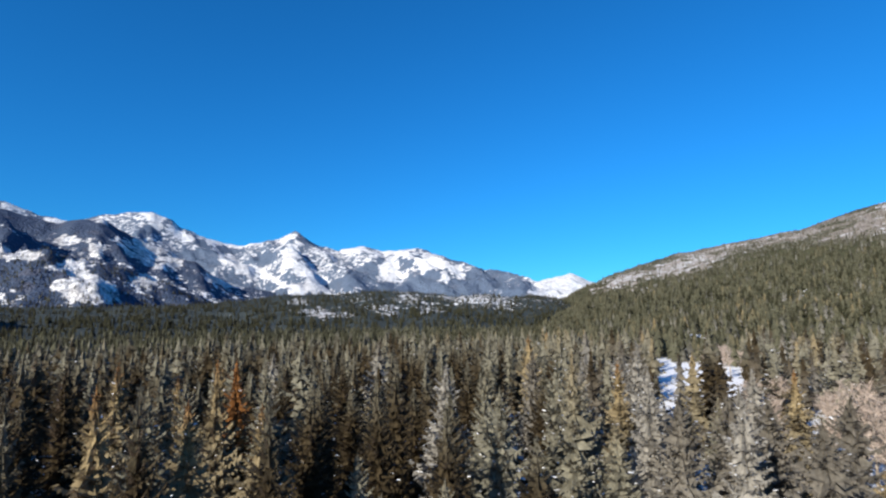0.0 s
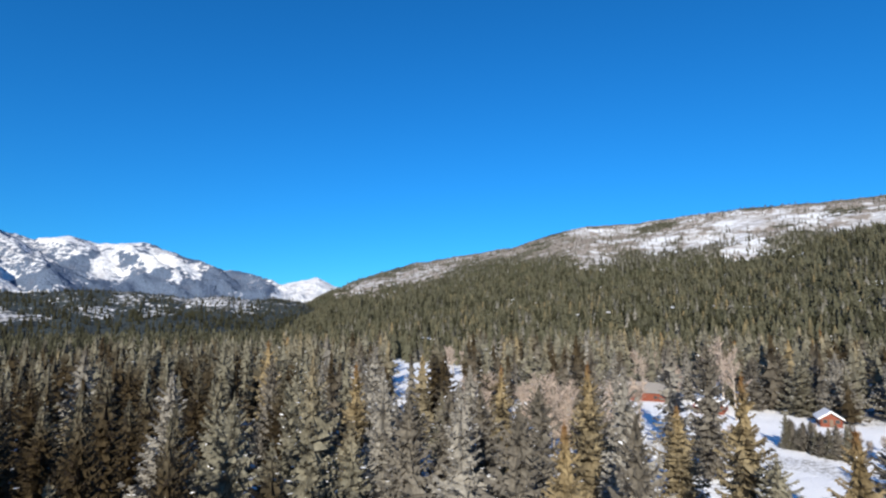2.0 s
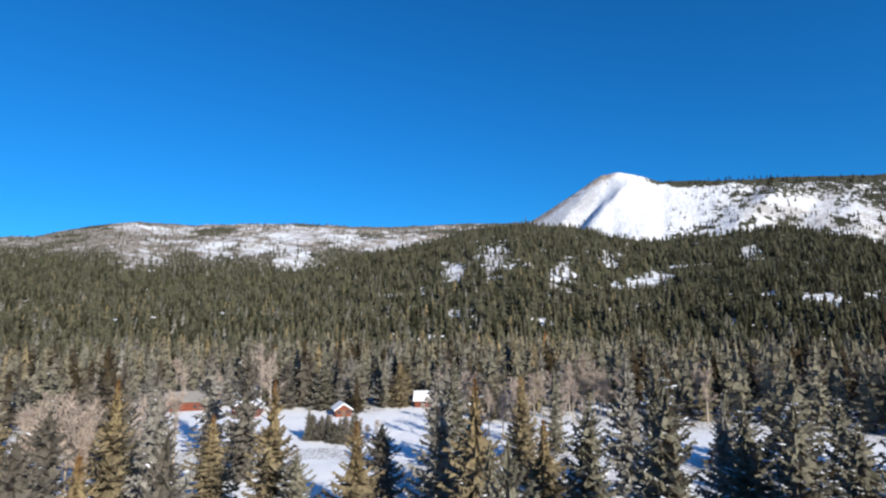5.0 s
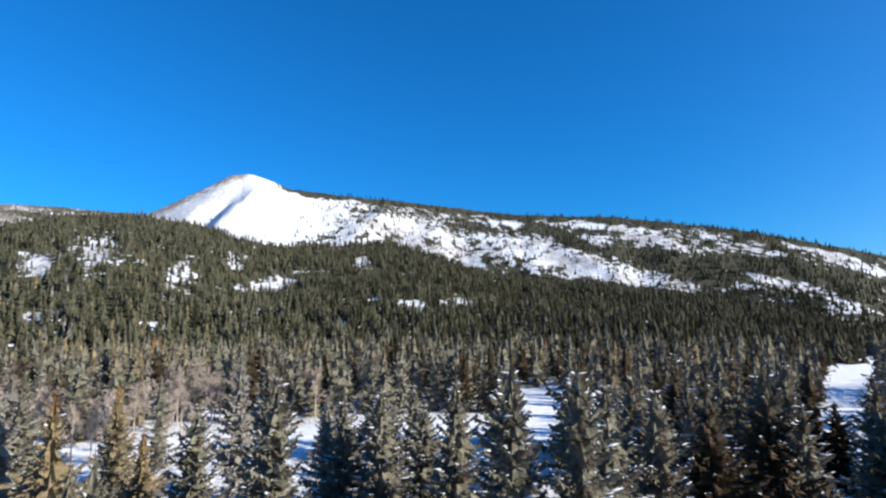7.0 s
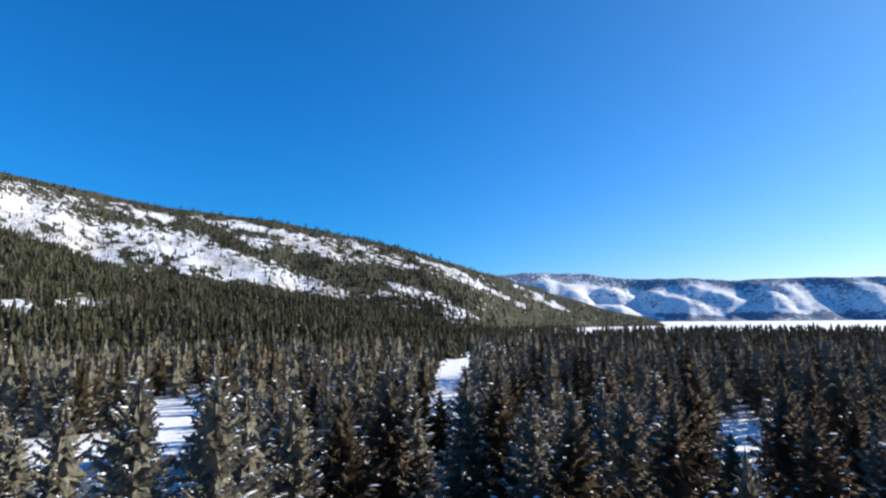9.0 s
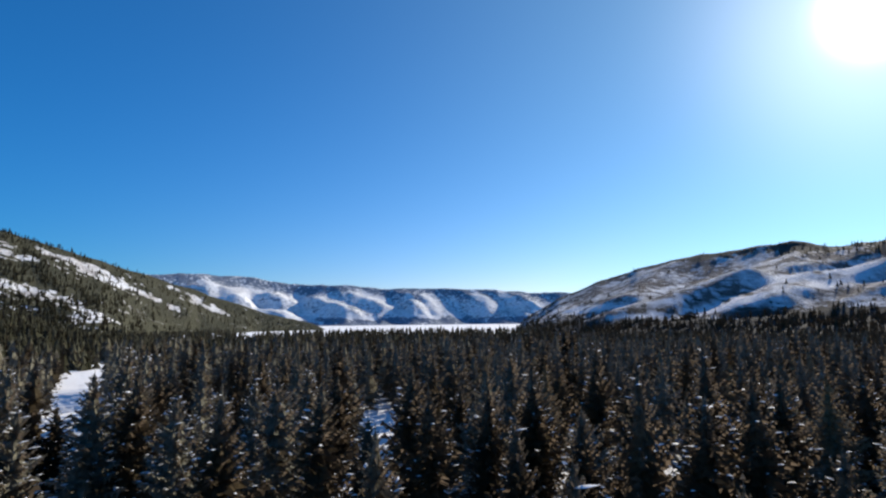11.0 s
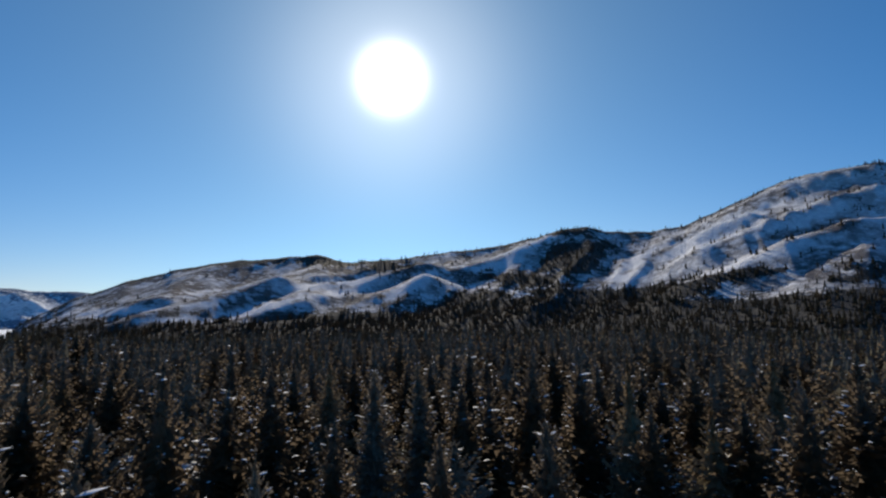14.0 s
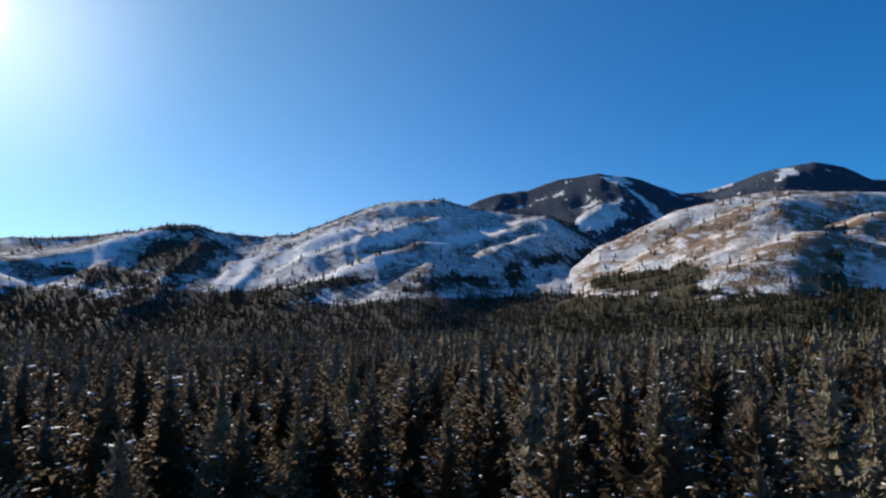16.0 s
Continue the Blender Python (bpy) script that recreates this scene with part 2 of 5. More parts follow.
def crest_at(h, az):
    pts = sorted(h["crest"])
    xs, ys = np.array([p[0] for p in pts], float), np.array([p[1] for p in pts], float)
    a = turn_in(az, xs[0], xs[-1])
    el = np.interp(a, xs, ys)
    # small unevenness along the crest line
    el = el + h["rough"] * (fbm(a * 0.9, a * 0 + 0.5, 21, 3) - 0.5)
    inside = (a > xs[0]) & (a < xs[-1])
    ends = np.minimum(smooth(xs[0], xs[0] + 2.5, a), smooth(-xs[-1], -xs[-1] + 2.5, -a))
    return el, inside, ends


def bend_of(h, az):
    """How hollow the slope is on this bearing."""
    return np.interp(-turn_in(az, -235, -235), *h["bend_at"]) if "bend_at" in h else h["bend"]


def plan_of(name, az, el):
    """Where on the even slope of a hill the eye sees this bearing and height."""
    h = HILLS[name]
    top = EYE + h["far"] * math.tan(radians(float(crest_at(h, np.array([az]))[0][0])))
    s = np.linspace(0.0, 1.0, 200)
    r = h["foot"] + (h["far"] - h["foot"]) * s
    r = float(np.interp(el, np.degrees(np.arctan2(top * s ** float(bend_of(h, az)) - EYE, r)), r))
    return -math.sin(radians(az)) * r, math.cos(radians(az)) * r


SPUR_LINES = {k: [[plan_of(k, *p) for p in line] for line in v[2]] for k, v in SPURS.items()}


DOME_GULLY = [plan_of("white_dome", *p) for p in [(-87.6, 13.9), (-85.9, 12.2), (-84.2, 10.2), (-83.2, 9.0)]]


def spur_relief(lines, wide, high, x, y):
    """Roof-shaped spurs, lower towards their ends. 0 to the spur's full height."""
    best = np.zeros(np.shape(x))
    for line in lines:
        for k, ((ax, ay), (bx, by)) in enumerate(zip(line, line[1:])):
            t = np.clip(((x - ax) * (bx - ax) + (y - ay) * (by - ay)) / ((bx - ax) ** 2 + (by - ay) ** 2), 0, 1)
            d = np.hypot(x - ax - t * (bx - ax), y - ay - t * (by - ay)) / wide
            tall = 1 - 0.55 * (k + t) / (len(line) - 1)
            best = np.maximum(best, tall * np.clip(1.1 - np.sqrt(d * d + 0.01), 0, 1))
    return high * best


def hill_height(name, az, r):
    h = HILLS[name]
    el, inside, ends = crest_at(h, az)
    x, y = -np.sin(np.radians(az)) * r, np.cos(np.radians(az)) * r
    far = h["far"] * (1 + 0.06 * (fbm(np.asarray(az) * 0.05, np.asarray(az) * 0 + 3.3, 5, 2) - 0.5))
    top = EYE + far * np.tan(np.radians(el))
    foot = (np.interp(-turn_in(az, -180, -180), *h["foot_at"]) if "foot_at" in h else h["foot"]) * (1 + 0.25 * (fbm(np.asarray(az) * 0.12, np.asarray(az) * 0 + 8.3, 9, 3) - 0.5))
    foot = np.minimum(foot, 0.9 * far)
    s = np.clip((r - foot) / (far - foot), 0, 1)
    z = top * s ** bend_of(h, az)
    w = h["wide"]
    wx = x + w * 0.5 * (fbm(x / w, y / w, 31, 2) - 0.5)
    wy = y + w * 0.5 * (fbm(x / w, y / w, 41, 2) - 0.5)
    if h.get("along"):  # rounded shoulders, drawn out along one direction
        dx, dy = h["along"]
        px, py = wx * dx + wy * dy, wy * dx - wx * dy
        cut = ridged(px / w / h.get("drawn", 4.2), py / w / 2, 51, h["octaves"], 0 if h.get("sharp") else 1) - (0.5 if h.get("sharp") else 0.62)
    else:
        cut = ridged(wx / w / 2, wy / w / 2, 51, h.get("octaves", 5)) - 0.55
    if h.get("sharp") and h["far"] < 2000:
        cut = cut * smooth(0.02, 0.4, s)  # smooth aprons at the foot
    z = z + h["gully"] * cut * np.clip(4 * s * (1 - s), 0, 1) ** 0.8 * (1 if h["far"] < 2000 else 1.3)
    if name in SPURS:
        bulge = np.clip(4 * s * (1 - s), 0, 1) * (smooth(1.0, 0.6, s) if name == "lake_hills" else 1)
        wide, high, _ = SPURS[name]
        z = z + (spur_relief(SPUR_LINES[name], wide, high, x + 0.25 * (wx - x), y + 0.25 * (wy - y)) - 0.33 * high) * bulge ** 0.7
    if name == "white_dome":
        z = z - spur_relief([DOME_GULLY], 65, 75, x, y) * np.clip(6 * (1 - s), 0, 1)
    z = np.where(r > far, top - (r - far) * 0.5, z)
    z = z * ends - 12 * (1 - ends) - 8 * (s <= 0)
    return np.where(inside, z, -30.0)


def floor_height(x, y):
    return 1.6 * (fbm(np.asarray(x) / 45, np.asarray(y) / 45, 77, 3) - 0.5)


def land(az, r):
    x, y = -np.sin(np.radians(az)) * r, np.cos(np.radians(az)) * r
    z, which = floor_height(x, y), np.zeros(np.shape(r), int)
    for k, name in enumerate(HILLS):
        zh = hill_height(name, az, r)
        which = np.where(zh > z, k + 1, which)
        z = np.maximum(z, zh)
    return z, which


# ---------------------------------------------------------------- plan of the open snow
RIVER = [(120, 420), (134, 300), (138, 190), (139, 105), (143, 50), (150, 0), (152, -50), (135, -82), (160, -150), (172, -240), (190, -310),
         (258, -405), (330, -700), (470, -1250)]
# open snow: centre x, y, half lengths along x and y
OPEN = [(137, 112, 34, 42), (133, 296, 26, 20), (136, 52, 22, 22), (96, 62, 12, 14), (82, 70, 9, 12), (22, -158, 9, 30), (12, 114, 5, 10), (200, -112, 14, 12),
        (150, -10, 15, 60), (-55, -88, 4, 6), (-90, 52, 4, 6), (176, -250, 12, 24), (208, 6, 12, 10), (170, 150, 26, 20), (172, 62, 22, 18),
        (-486, -503, 30, 30), (-544, -440, 26, 34), (-606, -350, 30, 26), (-440, -560, 24, 24)]


# open strips that run away from the hover point: bearing, from, to, half width
SWATHS = [(-24.5, 196, 360, 17), (-143.9, 125, 420, 9), (-146.6, 300, 500, 12), (-149.8, 400, 620, 10), (-171.0, 84, 190, 7.5), (-118.5, 150, 245, 12), (-6.3, 96, 124, 5), (-88, 200, 236, 9),
          (-51.4, 140, 196, 6), (-45.8, 150, 214, 8), (-69.3, 165, 206, 7), (-60.3, 150, 182, 5)]


def open_snow(x, y):
    """1 in the middle of open snow (river, meadow, lake), 0 in the woods."""
    x, y = np.asarray(x, float), np.asarray(y, float)
    best = np.full(np.shape(x), 0.0)
    wob = 8 * (fbm(x / 18, y / 18, 61, 3) - 0.5)
    for (ax, ay), (bx, by) in zip(RIVER, RIVER[1:]):
        t = np.clip(((x - ax) * (bx - ax) + (y - ay) * (by - ay)) / ((bx - ax) ** 2 + (by - ay) ** 2), 0, 1)
        d = np.hypot(x - ax - t * (bx - ax), y - ay - t * (by - ay)) + wob
        best = np.maximum(best, 1 - smooth(6, 11, d - 0.012 * np.hypot(x, y)))
    for cx, cy, hx, hy in OPEN:
        d = np.hypot((x - cx) / hx, (y - cy) / hy) + wob / 40
        best = np.maximum(best, 1 - smooth(0.85, 1.1, d))
    r, az = np.hypot(x, y), np.degrees(np.arctan2(-x, y))
    az = np.where(az > 62, az - 360, az)
    for a, r0, r1, half in SWATHS:
        d = np.abs(np.radians(az - a)) * r + wob
        best = np.maximum(best, (1 - smooth(half * 0.8, half * 1.25, d)) * smooth(r0 - 6, r0 + 6, r) * (1 - smooth(r1 - 8, r1 + 8, r)))
    lake = smooth(1150, 1250, r + 6 * wob) * (1 - smooth(-157, -154, az)) * smooth(-192, -188, az)
    return np.maximum(best, lake)


# Open snow, sunlit faces painted white, and stands of wood on the hills: bearing, degrees above the eye, half length
# and half width in degrees, tilt
SNOW_AND_LIT = {
    "dark_mountain": [(35.2, 4.6, 1.9, 0.43, 2), (32.9, 3.1, 2.2, 0.96, -22), (32.5, 6.4, 1.2, 0.83, -20), (38.8, 6.1, 0.4, 0.62, 4), (36.8, 5.6, 1.3, 0.46, 3),
                      (28.2, 6.6, 2.5, 1.15, -14), (25.9, 6.2, 1.0, 1.06, 2), (31.7, 9.1, 1.2, 0.55, 27), (28.5, 3.6, 1.2, 0.58, 1), (23.0, 5.9, 1.0, 0.43, -30),
                      (21.9, 3.9, 1.4, 0.6, -15), (34.3, 7.1, 1.1, 0.54, -8)],
    "snowy_range": [(27.3, 9.0, 2.6, 0.57, -30), (21.5, 7.7, 2.6, 0.54, -3), (20.0, 4.9, 2.7, 0.48, -36), (16.7, 3.7, 2.7, 0.44, -26), (38.3, 9.7, 1.0, 0.29, -12),
                    (34.5, 8.6, 1.1, 0.3, 5), (15.6, 6.4, 1.4, 1.57, -40), (13.6, 4.3, 2.8, 0.91, -35), (9.2, 7.1, 1.4, 0.37, 0), (5.5, 5.0, 1.4, 1.06, -45),
                    (5.0, 6.8, 1.9, 0.35, 0), (1.4, 5.7, 2.4, 0.95, -31), (-1.2, 4.9, 1.4, 0.47, -41), (-12.6, 3.6, 2.6, 1.2, -2)],
    "valley_bench": [(12.2, 0.5, 2.7, 0.5, -6), (6.2, 0.8, 1.6, 0.47, -6), (3.6, 1.9, 1.4, 0.47, -1), (14.6, 1.7, 1.1, 0.32, 0), (-3.0, 1.8, 2.8, 0.7, -6),
                     (-5.8, 1.3, 1.9, 0.7, -1), (1.3, 0.7, 1.4, 0.35, -1)],
    "long_ridge": [(-18.2, 3.3, 2.9, 0.72, 15), (-23.6, 4.5, 4.6, 0.76, 14), (-20.4, 2.4, 2.0, 0.29, 6), (-40.4, 8.4, 1.7, 0.42, 0), (-41.7, 5.6, 2.1, 0.92, 0),
                   (-48.0, 6.7, 1.7, 0.93, 14), (-55.3, 8.4, 2.5, 0.93, 3), (-59.5, 8.3, 3.3, 0.75, -3), (-55.2, 5.8, 2.7, 0.84, 3), (-51.0, 6.8, 1.7, 1.27, -1),
                   (-65.6, 7.6, 3.9, 0.65, 5), (-8.3, -0.3, 1.1, 0.32, -1)],
    "wooded_spur": [(-71.5, 5.0, 1.5, 1.09, 8), (-75.7, 6.3, 1.8, 1.66, -31), (-72.0, 0.7, 1.4, 0.46, -1), (-82.6, 4.5, 1.5, 1.25, -4), (-82.4, 2.9, 1.8, 0.32, -9),
                    (-87.5, 5.5, 0.8, 0.5, -5), (-87.9, 3.1, 0.6, 0.5, -4), (-90.8, 3.5, 2.5, 0.9, 11), (-87.4, 6.0, 1.4, 0.57, 2), (-99.8, 5.7, 1.0, 0.6, 0),
                    (-104.8, 1.4, 1.2, 0.53, -1), (-109.6, 1.8, 1.7, 0.4, -1)],
    "white_dome": [(-97.4, 10.2, 4.4, 1.0, -14), (-104.2, 9.5, 5.1, 0.88, -12), (-117.5, 6.6, 5.8, 1.4, -14), (-123.8, 4.1, 4.6, 0.85, -23), (-115.2, 9.8, 2.0, 0.47, -2),
                   (-123.1, 9.3, 3.8, 0.46, -14), (-128.6, 7.7, 3.2, 0.51, -12), (-137.8, 5.9, 1.7, 0.47, -15), (-143.3, 5.2, 4.0, 0.33, -21), (-144.6, 4.1, 2.6, 0.24, -26),
                   (-137.0, 2.7, 2.0, 0.59, -16), (-140.3, 2.7, 1.4, 0.51, -14), (-144.3, 0.7, 1.7, 0.6, -20), (-133.6, 8.1, 2.7, 0.49, -16), (-148.0, 4.5, 2.4, 0.22, -25),
                   (-147.5, 3.0, 3.5, 0.22, -25), (-152.0, 2.7, 2.4, 0.2, -24), (-153.6, 1.5, 2.1, 0.18, -22), (-156.0, 1.8, 1.8, 0.2, -20)],
    # lake_hills: the faces turned to the sun, painted as white patches
    "lake_hills": [(-162.3, 0.7, 2.0, 0.55, -12), (-161.7, 2.4, 1.4, 0.35, -11), (-157.2, 2.9, 1.9, 0.3, -8), (-159.5, 1.1, 2.0, 0.45, -20), (-166.1, 1.3, 1.5, 0.4, -27),
                   (-169.8, 2.0, 2.7, 0.45, -24), (-167.9, 0.4, 2.1, 0.25, -9), (-176.4, 1.2, 1.7, 0.45, -34), (-175.4, 0.5, 1.1, 0.35, -25), (-181.0, 2.0, 1.3, 0.3, -39),
                   (-183.2, 2.4, 0.9, 0.3, -36), (-184.2, 0.7, 0.9, 0.25, -7), (-180.6, 0.8, 0.9, 0.25, -17), (-186.0, 1.3, 0.8, 0.3, -31), (-173.5, 2.3, 0.7, 0.25, -47),
                   (-154.0, 3.6, 1.6, 0.25, -15)],
    # burnt_hills: mostly benches that catch the sun, their light painted as white streaks
    "burnt_hills": [(-231.6, 2.5, 3.1, 0.62, 6), (-228.5, 5.6, 3.9, 0.61, 17), (-225.0, 3.2, 2.2, 0.35, -5), (-231.6, 7.4, 2.9, 0.4, 19), (-221.0, 4.5, 3.2, 0.42, 12),
                    (-213.5, 3.8, 5.2, 0.4, 7), (-207.0, 3.1, 2.4, 0.3, 8), (-218.6, 3.0, 3.6, 0.62, 24), (-211.8, 2.7, 3.2, 0.36, 9), (-205.5, 1.6, 2.4, 0.4, 14),
                    (-218.8, 0.6, 2.6, 0.36, 19), (-192.0, 0.9, 4.8, 0.35, 3), (-200.0, 1.7, 3.0, 0.32, 9), (-195.5, 0.2, 2.6, 0.3, 1), (-202.5, 0.7, 2.4, 0.42, 10),
                    (-198.8, 2.7, 1.4, 0.22, 10), (-242.3, 5.6, 3.0, 0.5, 30), (-241.5, 4.0, 2.0, 0.42, 12), (-239.2, 2.3, 1.5, 0.4, 14), (-242.0, 1.2, 2.2, 0.3, 20),
                    (-250.0, 8.2, 5.0, 0.6, 22), (-247.0, 6.4, 4.6, 0.55, 18), (-256.0, 8.2, 5.2, 0.55, 16), (-253.0, 5.2, 5.0, 0.5, 15), (-264.0, 8.2, 4.0, 0.6, 14)],
    "dark_peaks": [(-277.8, 9.7, 2.3, 0.97, 22), (-279.4, 13.6, 1.1, 0.3, -15), (-288.8, 11.8, 1.7, 0.38, 17), (-281.9, 11.5, 2.0, 0.2, -40), (-283.1, 10.0, 2.0, 0.29, -50),
                   (-293.8, 12.0, 1.1, 0.43, 15), (-261.5, 11.9, 1.1, 0.5, -10), (-299.9, 10.2, 0.9, 0.34, -21)],
}
WOOD_ON = {
    "white_dome": [(-94.8, 12.4, 1.6, 0.73, -38), (-104.2, 11.1, 3.1, 0.54, -10), (-109.7, 9.9, 2.4, 0.74, -11), (-97.4, 9.9, 0.7, 0.4, 1), (-121.4, 7.7, 4.8, 0.59, -25),
                   (-130.8, 5.1, 6.1, 1.06, -16), (-139.9, 4.0, 5.3, 0.8, -15), (-144.4, 2.3, 2.6, 0.98, -21)],
    # the last three darken the crest, for thin woods and blue shade together
    "burnt_hills": [(-235.9, 5.9, 3.5, 1.69, 2), (-230.7, 3.8, 4.2, 0.74, -4), (-235.8, 8.7, 2.1, 0.46, -2), (-225.5, 2.2, 2.7, 0.64, 1), (-237.3, 2.0, 6.3, 0.59, 0),
                    (-259.9, 3.4, 2.2, 0.9, 9), (-249.9, 3.5, 3.1, 0.42, 5), (-244.9, 2.4, 3.4, 0.55, 0), (-269.3, 4.4, 1.2, 1.07, -1), (-263.9, 3.8, 3.2, 0.5, -1),
                    (-276.3, 5.6, 1.4, 1.37, 39), (-272.5, 5.7, 2.1, 0.5, 8), (-210.2, 6.0, 3.5, 0.64, -5), (-203.8, 6.0, 3.8, 0.5, 8), (-216.3, 5.4, 2.6, 0.57, -1)],
    "brown_hill": [(-284.0, 3.5, 4.5, 1.2, 1), (-280.2, 3.1, 2.6, 0.75, -2), (-297.8, 2.4, 2.1, 1.16, 0), (-297.6, 4.8, 1.4, 0.59, 0), (-287.5, 1.9, 3.4, 0.64, -2)],
}


def stands(table, name, az, el, n2, n3):
    """1 inside the named hill's patches, with frayed edges."""
    best = np.zeros(np.shape(az))
    for a, e, half, wide, tilt in table.get(name, ()):
        u, v, c, sn = a - az, el - e, math.cos(radians(tilt)), math.sin(radians(tilt))
        d = np.hypot((u * c + v * sn) / half, (v * c - u * sn) / wide) + 1.3 * (n2 - 0.5) + 1.9 * (n3 - 0.5)
        best = np.maximum(best, 1 - smooth(0.7, 1.2, d))
    return best


def woods(x, y, z, which):
    """How thick the conifers stand, 0 to 1, over the whole plan."""
    names = ["floor"] + list(HILLS)
    r, az = np.hypot(x, y), np.degrees(np.arctan2(-x, y))
    az = np.where(az > 62, az - 360, az)
    el = np.degrees(np.arctan2(z - EYE, r))
    n1, n2, n3 = fbm(x / 160, y / 160, 81, 4), fbm(x / 45, y / 45, 91, 3), fbm(x / 17, y / 17, 93, 3)
    dens = np.zeros(np.shape(x))
    for k, name in enumerate(names):
        m = which == k
        f2, f3 = (n2, n3) if k == 0 or HILLS[name]["far"] < 2500 else (fbm(x / 150, y / 150, 91, 3), fbm(x / 60, y / 60, 93, 3))
        bare, stand = stands(SNOW_AND_LIT, name, az, el, f2, f3), stands(WOOD_ON, name, az, el, f2, f3)
        if name == "floor":
            v = np.where(r < 1300, 1.0, 0.75)
        elif name == "wooded_spur":
            v = (0.96 - 0.7 * smooth(0.6, 0.7, 0.45 * n2 + 0.55 * n3)) * (1 - 0.8 * bare)
        elif name == "long_ridge":
            up = smooth(5.6, 7.0, el + 0.03 * (az + 50)) * smooth(0.33, 0.45, n1)
            v = np.maximum((0.95 - (0.55 + 0.3 * smooth(0.45, 0.55, n3)) * up) * (1 - 0.85 * bare), 0.5 * smooth(-0.5, -0.15, el - crest_at(HILLS[name], az)[0]))
        elif name == "white_dome":
            foot_el, top_el = crest_at(HILLS["wooded_spur"], az)[0], crest_at(HILLS["white_dome"], az)[0]
            h = (el - foot_el) / np.maximum(top_el - foot_el, 0.5)
            dome = smooth(-99, -92, az + 6 * (h - 0.5))
            mid = np.interp(-az, [96, 101, 108, 118, 128, 140], [1.0, 0.84, 0.68, 0.55, 0.42, 0.28])
            streak = smooth(0.44, 0.54, 0.55 * fbm(h * 6.0 + az * 0.03, az * 0.06, 95, 3) + 0.45 * n3)
            above = smooth(-0.04, 0.06, h - mid + 0.3 * (n2 - 0.5))
            low = 0.10 + 0.1 * smooth(-96, -104, az) + 0.55 * smooth(0.48, 0.6, 0.6 * n3 + 0.4 * n1) + (0.2 + 0.5 * smooth(0.42, 0.5, n2)) * smooth(-126, -138, az)
            v = (0.24 + 0.56 * streak) * above + low * (1 - above)
            v = np.maximum(v * (1 - 0.78 * bare), 0.98 * stand * (0.45 + 0.55 * smooth(-108, -116, az)))
            v = v * (1 - 0.96 * dome)
            v = np.maximum(v, 0.85 * smooth(0.86, 0.95, h + 0.14 * (n2 - 0.5)) * smooth(-89.5, -93, az))
            v = np.maximum(v, (0.7 - 0.66 * bare) * smooth(-144, -149, az))
        elif name == "burnt_hills":
            edge = np.interp(-az, [180, 205, 219, 226, 232, 238, 243, 250, 260, 268, 285, 300], [-0.8, -0.2, 0.8, 1.8, 2.1, 2.1, 1.8, 1.4, 1.6, 2.0, 1.4, 0.8])
            low = 1 - smooth(-0.3, 0.6, el - edge + 1.6 * (n2 - 0.5))
            teeth = 0.6 * smooth(-0.5, -0.12, el - crest_at(HILLS[name], az)[0]) * smooth(0.36, 0.5, n1)
            thin = 0.05 + 0.2 * smooth(0.54, 0.66, 0.5 * n2 + 0.5 * n3) + 0.3 * smooth(3.2, 1.2, el) * smooth(0.45, 0.6, n3)
            v = np.maximum(np.maximum(1.0 * stand, 1.15 * low), np.maximum(teeth, thin) * (1 - bare))
        elif name == "brown_hill":
            v = np.maximum(0.9 * np.maximum(stand, 1 - smooth(1.3, 2.4, el + 1.8 * (n2 - 0.5))), 0.03 + 0.1 * smooth(0.55, 0.7, n2))
        elif name == "dark_peaks":
            v = 0.98 - 0.7 * smooth(0.58, 0.7, 0.4 * n1 + 0.25 * n2 + 0.35 * fbm(x / 22, y / 22, 97, 3))
            v = v * (1 - 0.93 * bare)
        elif name == "lake_hills":
            # wood tone also paints the shaded faces; bare marks the lit ones
            below = el - crest_at(HILLS[name], az)[0]
            v = 0.4 + 0.2 * (f3 - 0.5) + 0.22 * smooth(-1.5, -0.4, below + 1.2 * (f2 - 0.5)) + 0.3 * smooth(0.5, 0.1, el)
            v = v * (1 - 0.95 * bare)
        elif name == "valley_bench":
            v = 0.84 - 0.45 * np.maximum(bare, 0.75 * smooth(0.48, 0.56, 0.5 * n2 + 0.5 * n3) * smooth(0.3, 1.2, el) * smooth(16, 6, az))
        elif name == "dark_mountain":
            v = 0.98 - 0.3 * smooth(0.5, 0.62, fbm((el - 0.35 * az) * 0.7, az * 0.1 + 7, 83, 4)) - 0.72 * bare
        else:
            v = 0.56 + 0.3 * smooth(0.44, 0.56, fbm((el + 0.5 * az) * 0.8, az * 0.12 + 3, 85, 4)) + 0.16 * smooth(5.0, 3.0, el)
            v = v * (1 - 0.9 * np.maximum(bare, smooth(-8, -10.5, az)))
        dens = np.where(m, v, dens)
    return dens * (1 - open_snow(x, y) * np.where(which > 0, 1 - smooth(1000, 1100, r), 1))

# ---------------------------------------------------------------- materials


def material(name, roughness=0.8, spec=0.3):
    m = bpy.data.materials.new(name)
    m.use_nodes = True
    b = m.node_tree.nodes["Principled BSDF"]
    b.inputs["Roughness"].default_value = roughness
    b.inputs["Specular IOR Level"].default_value = spec
    return m, m.node_tree.nodes, m.node_tree.links, b


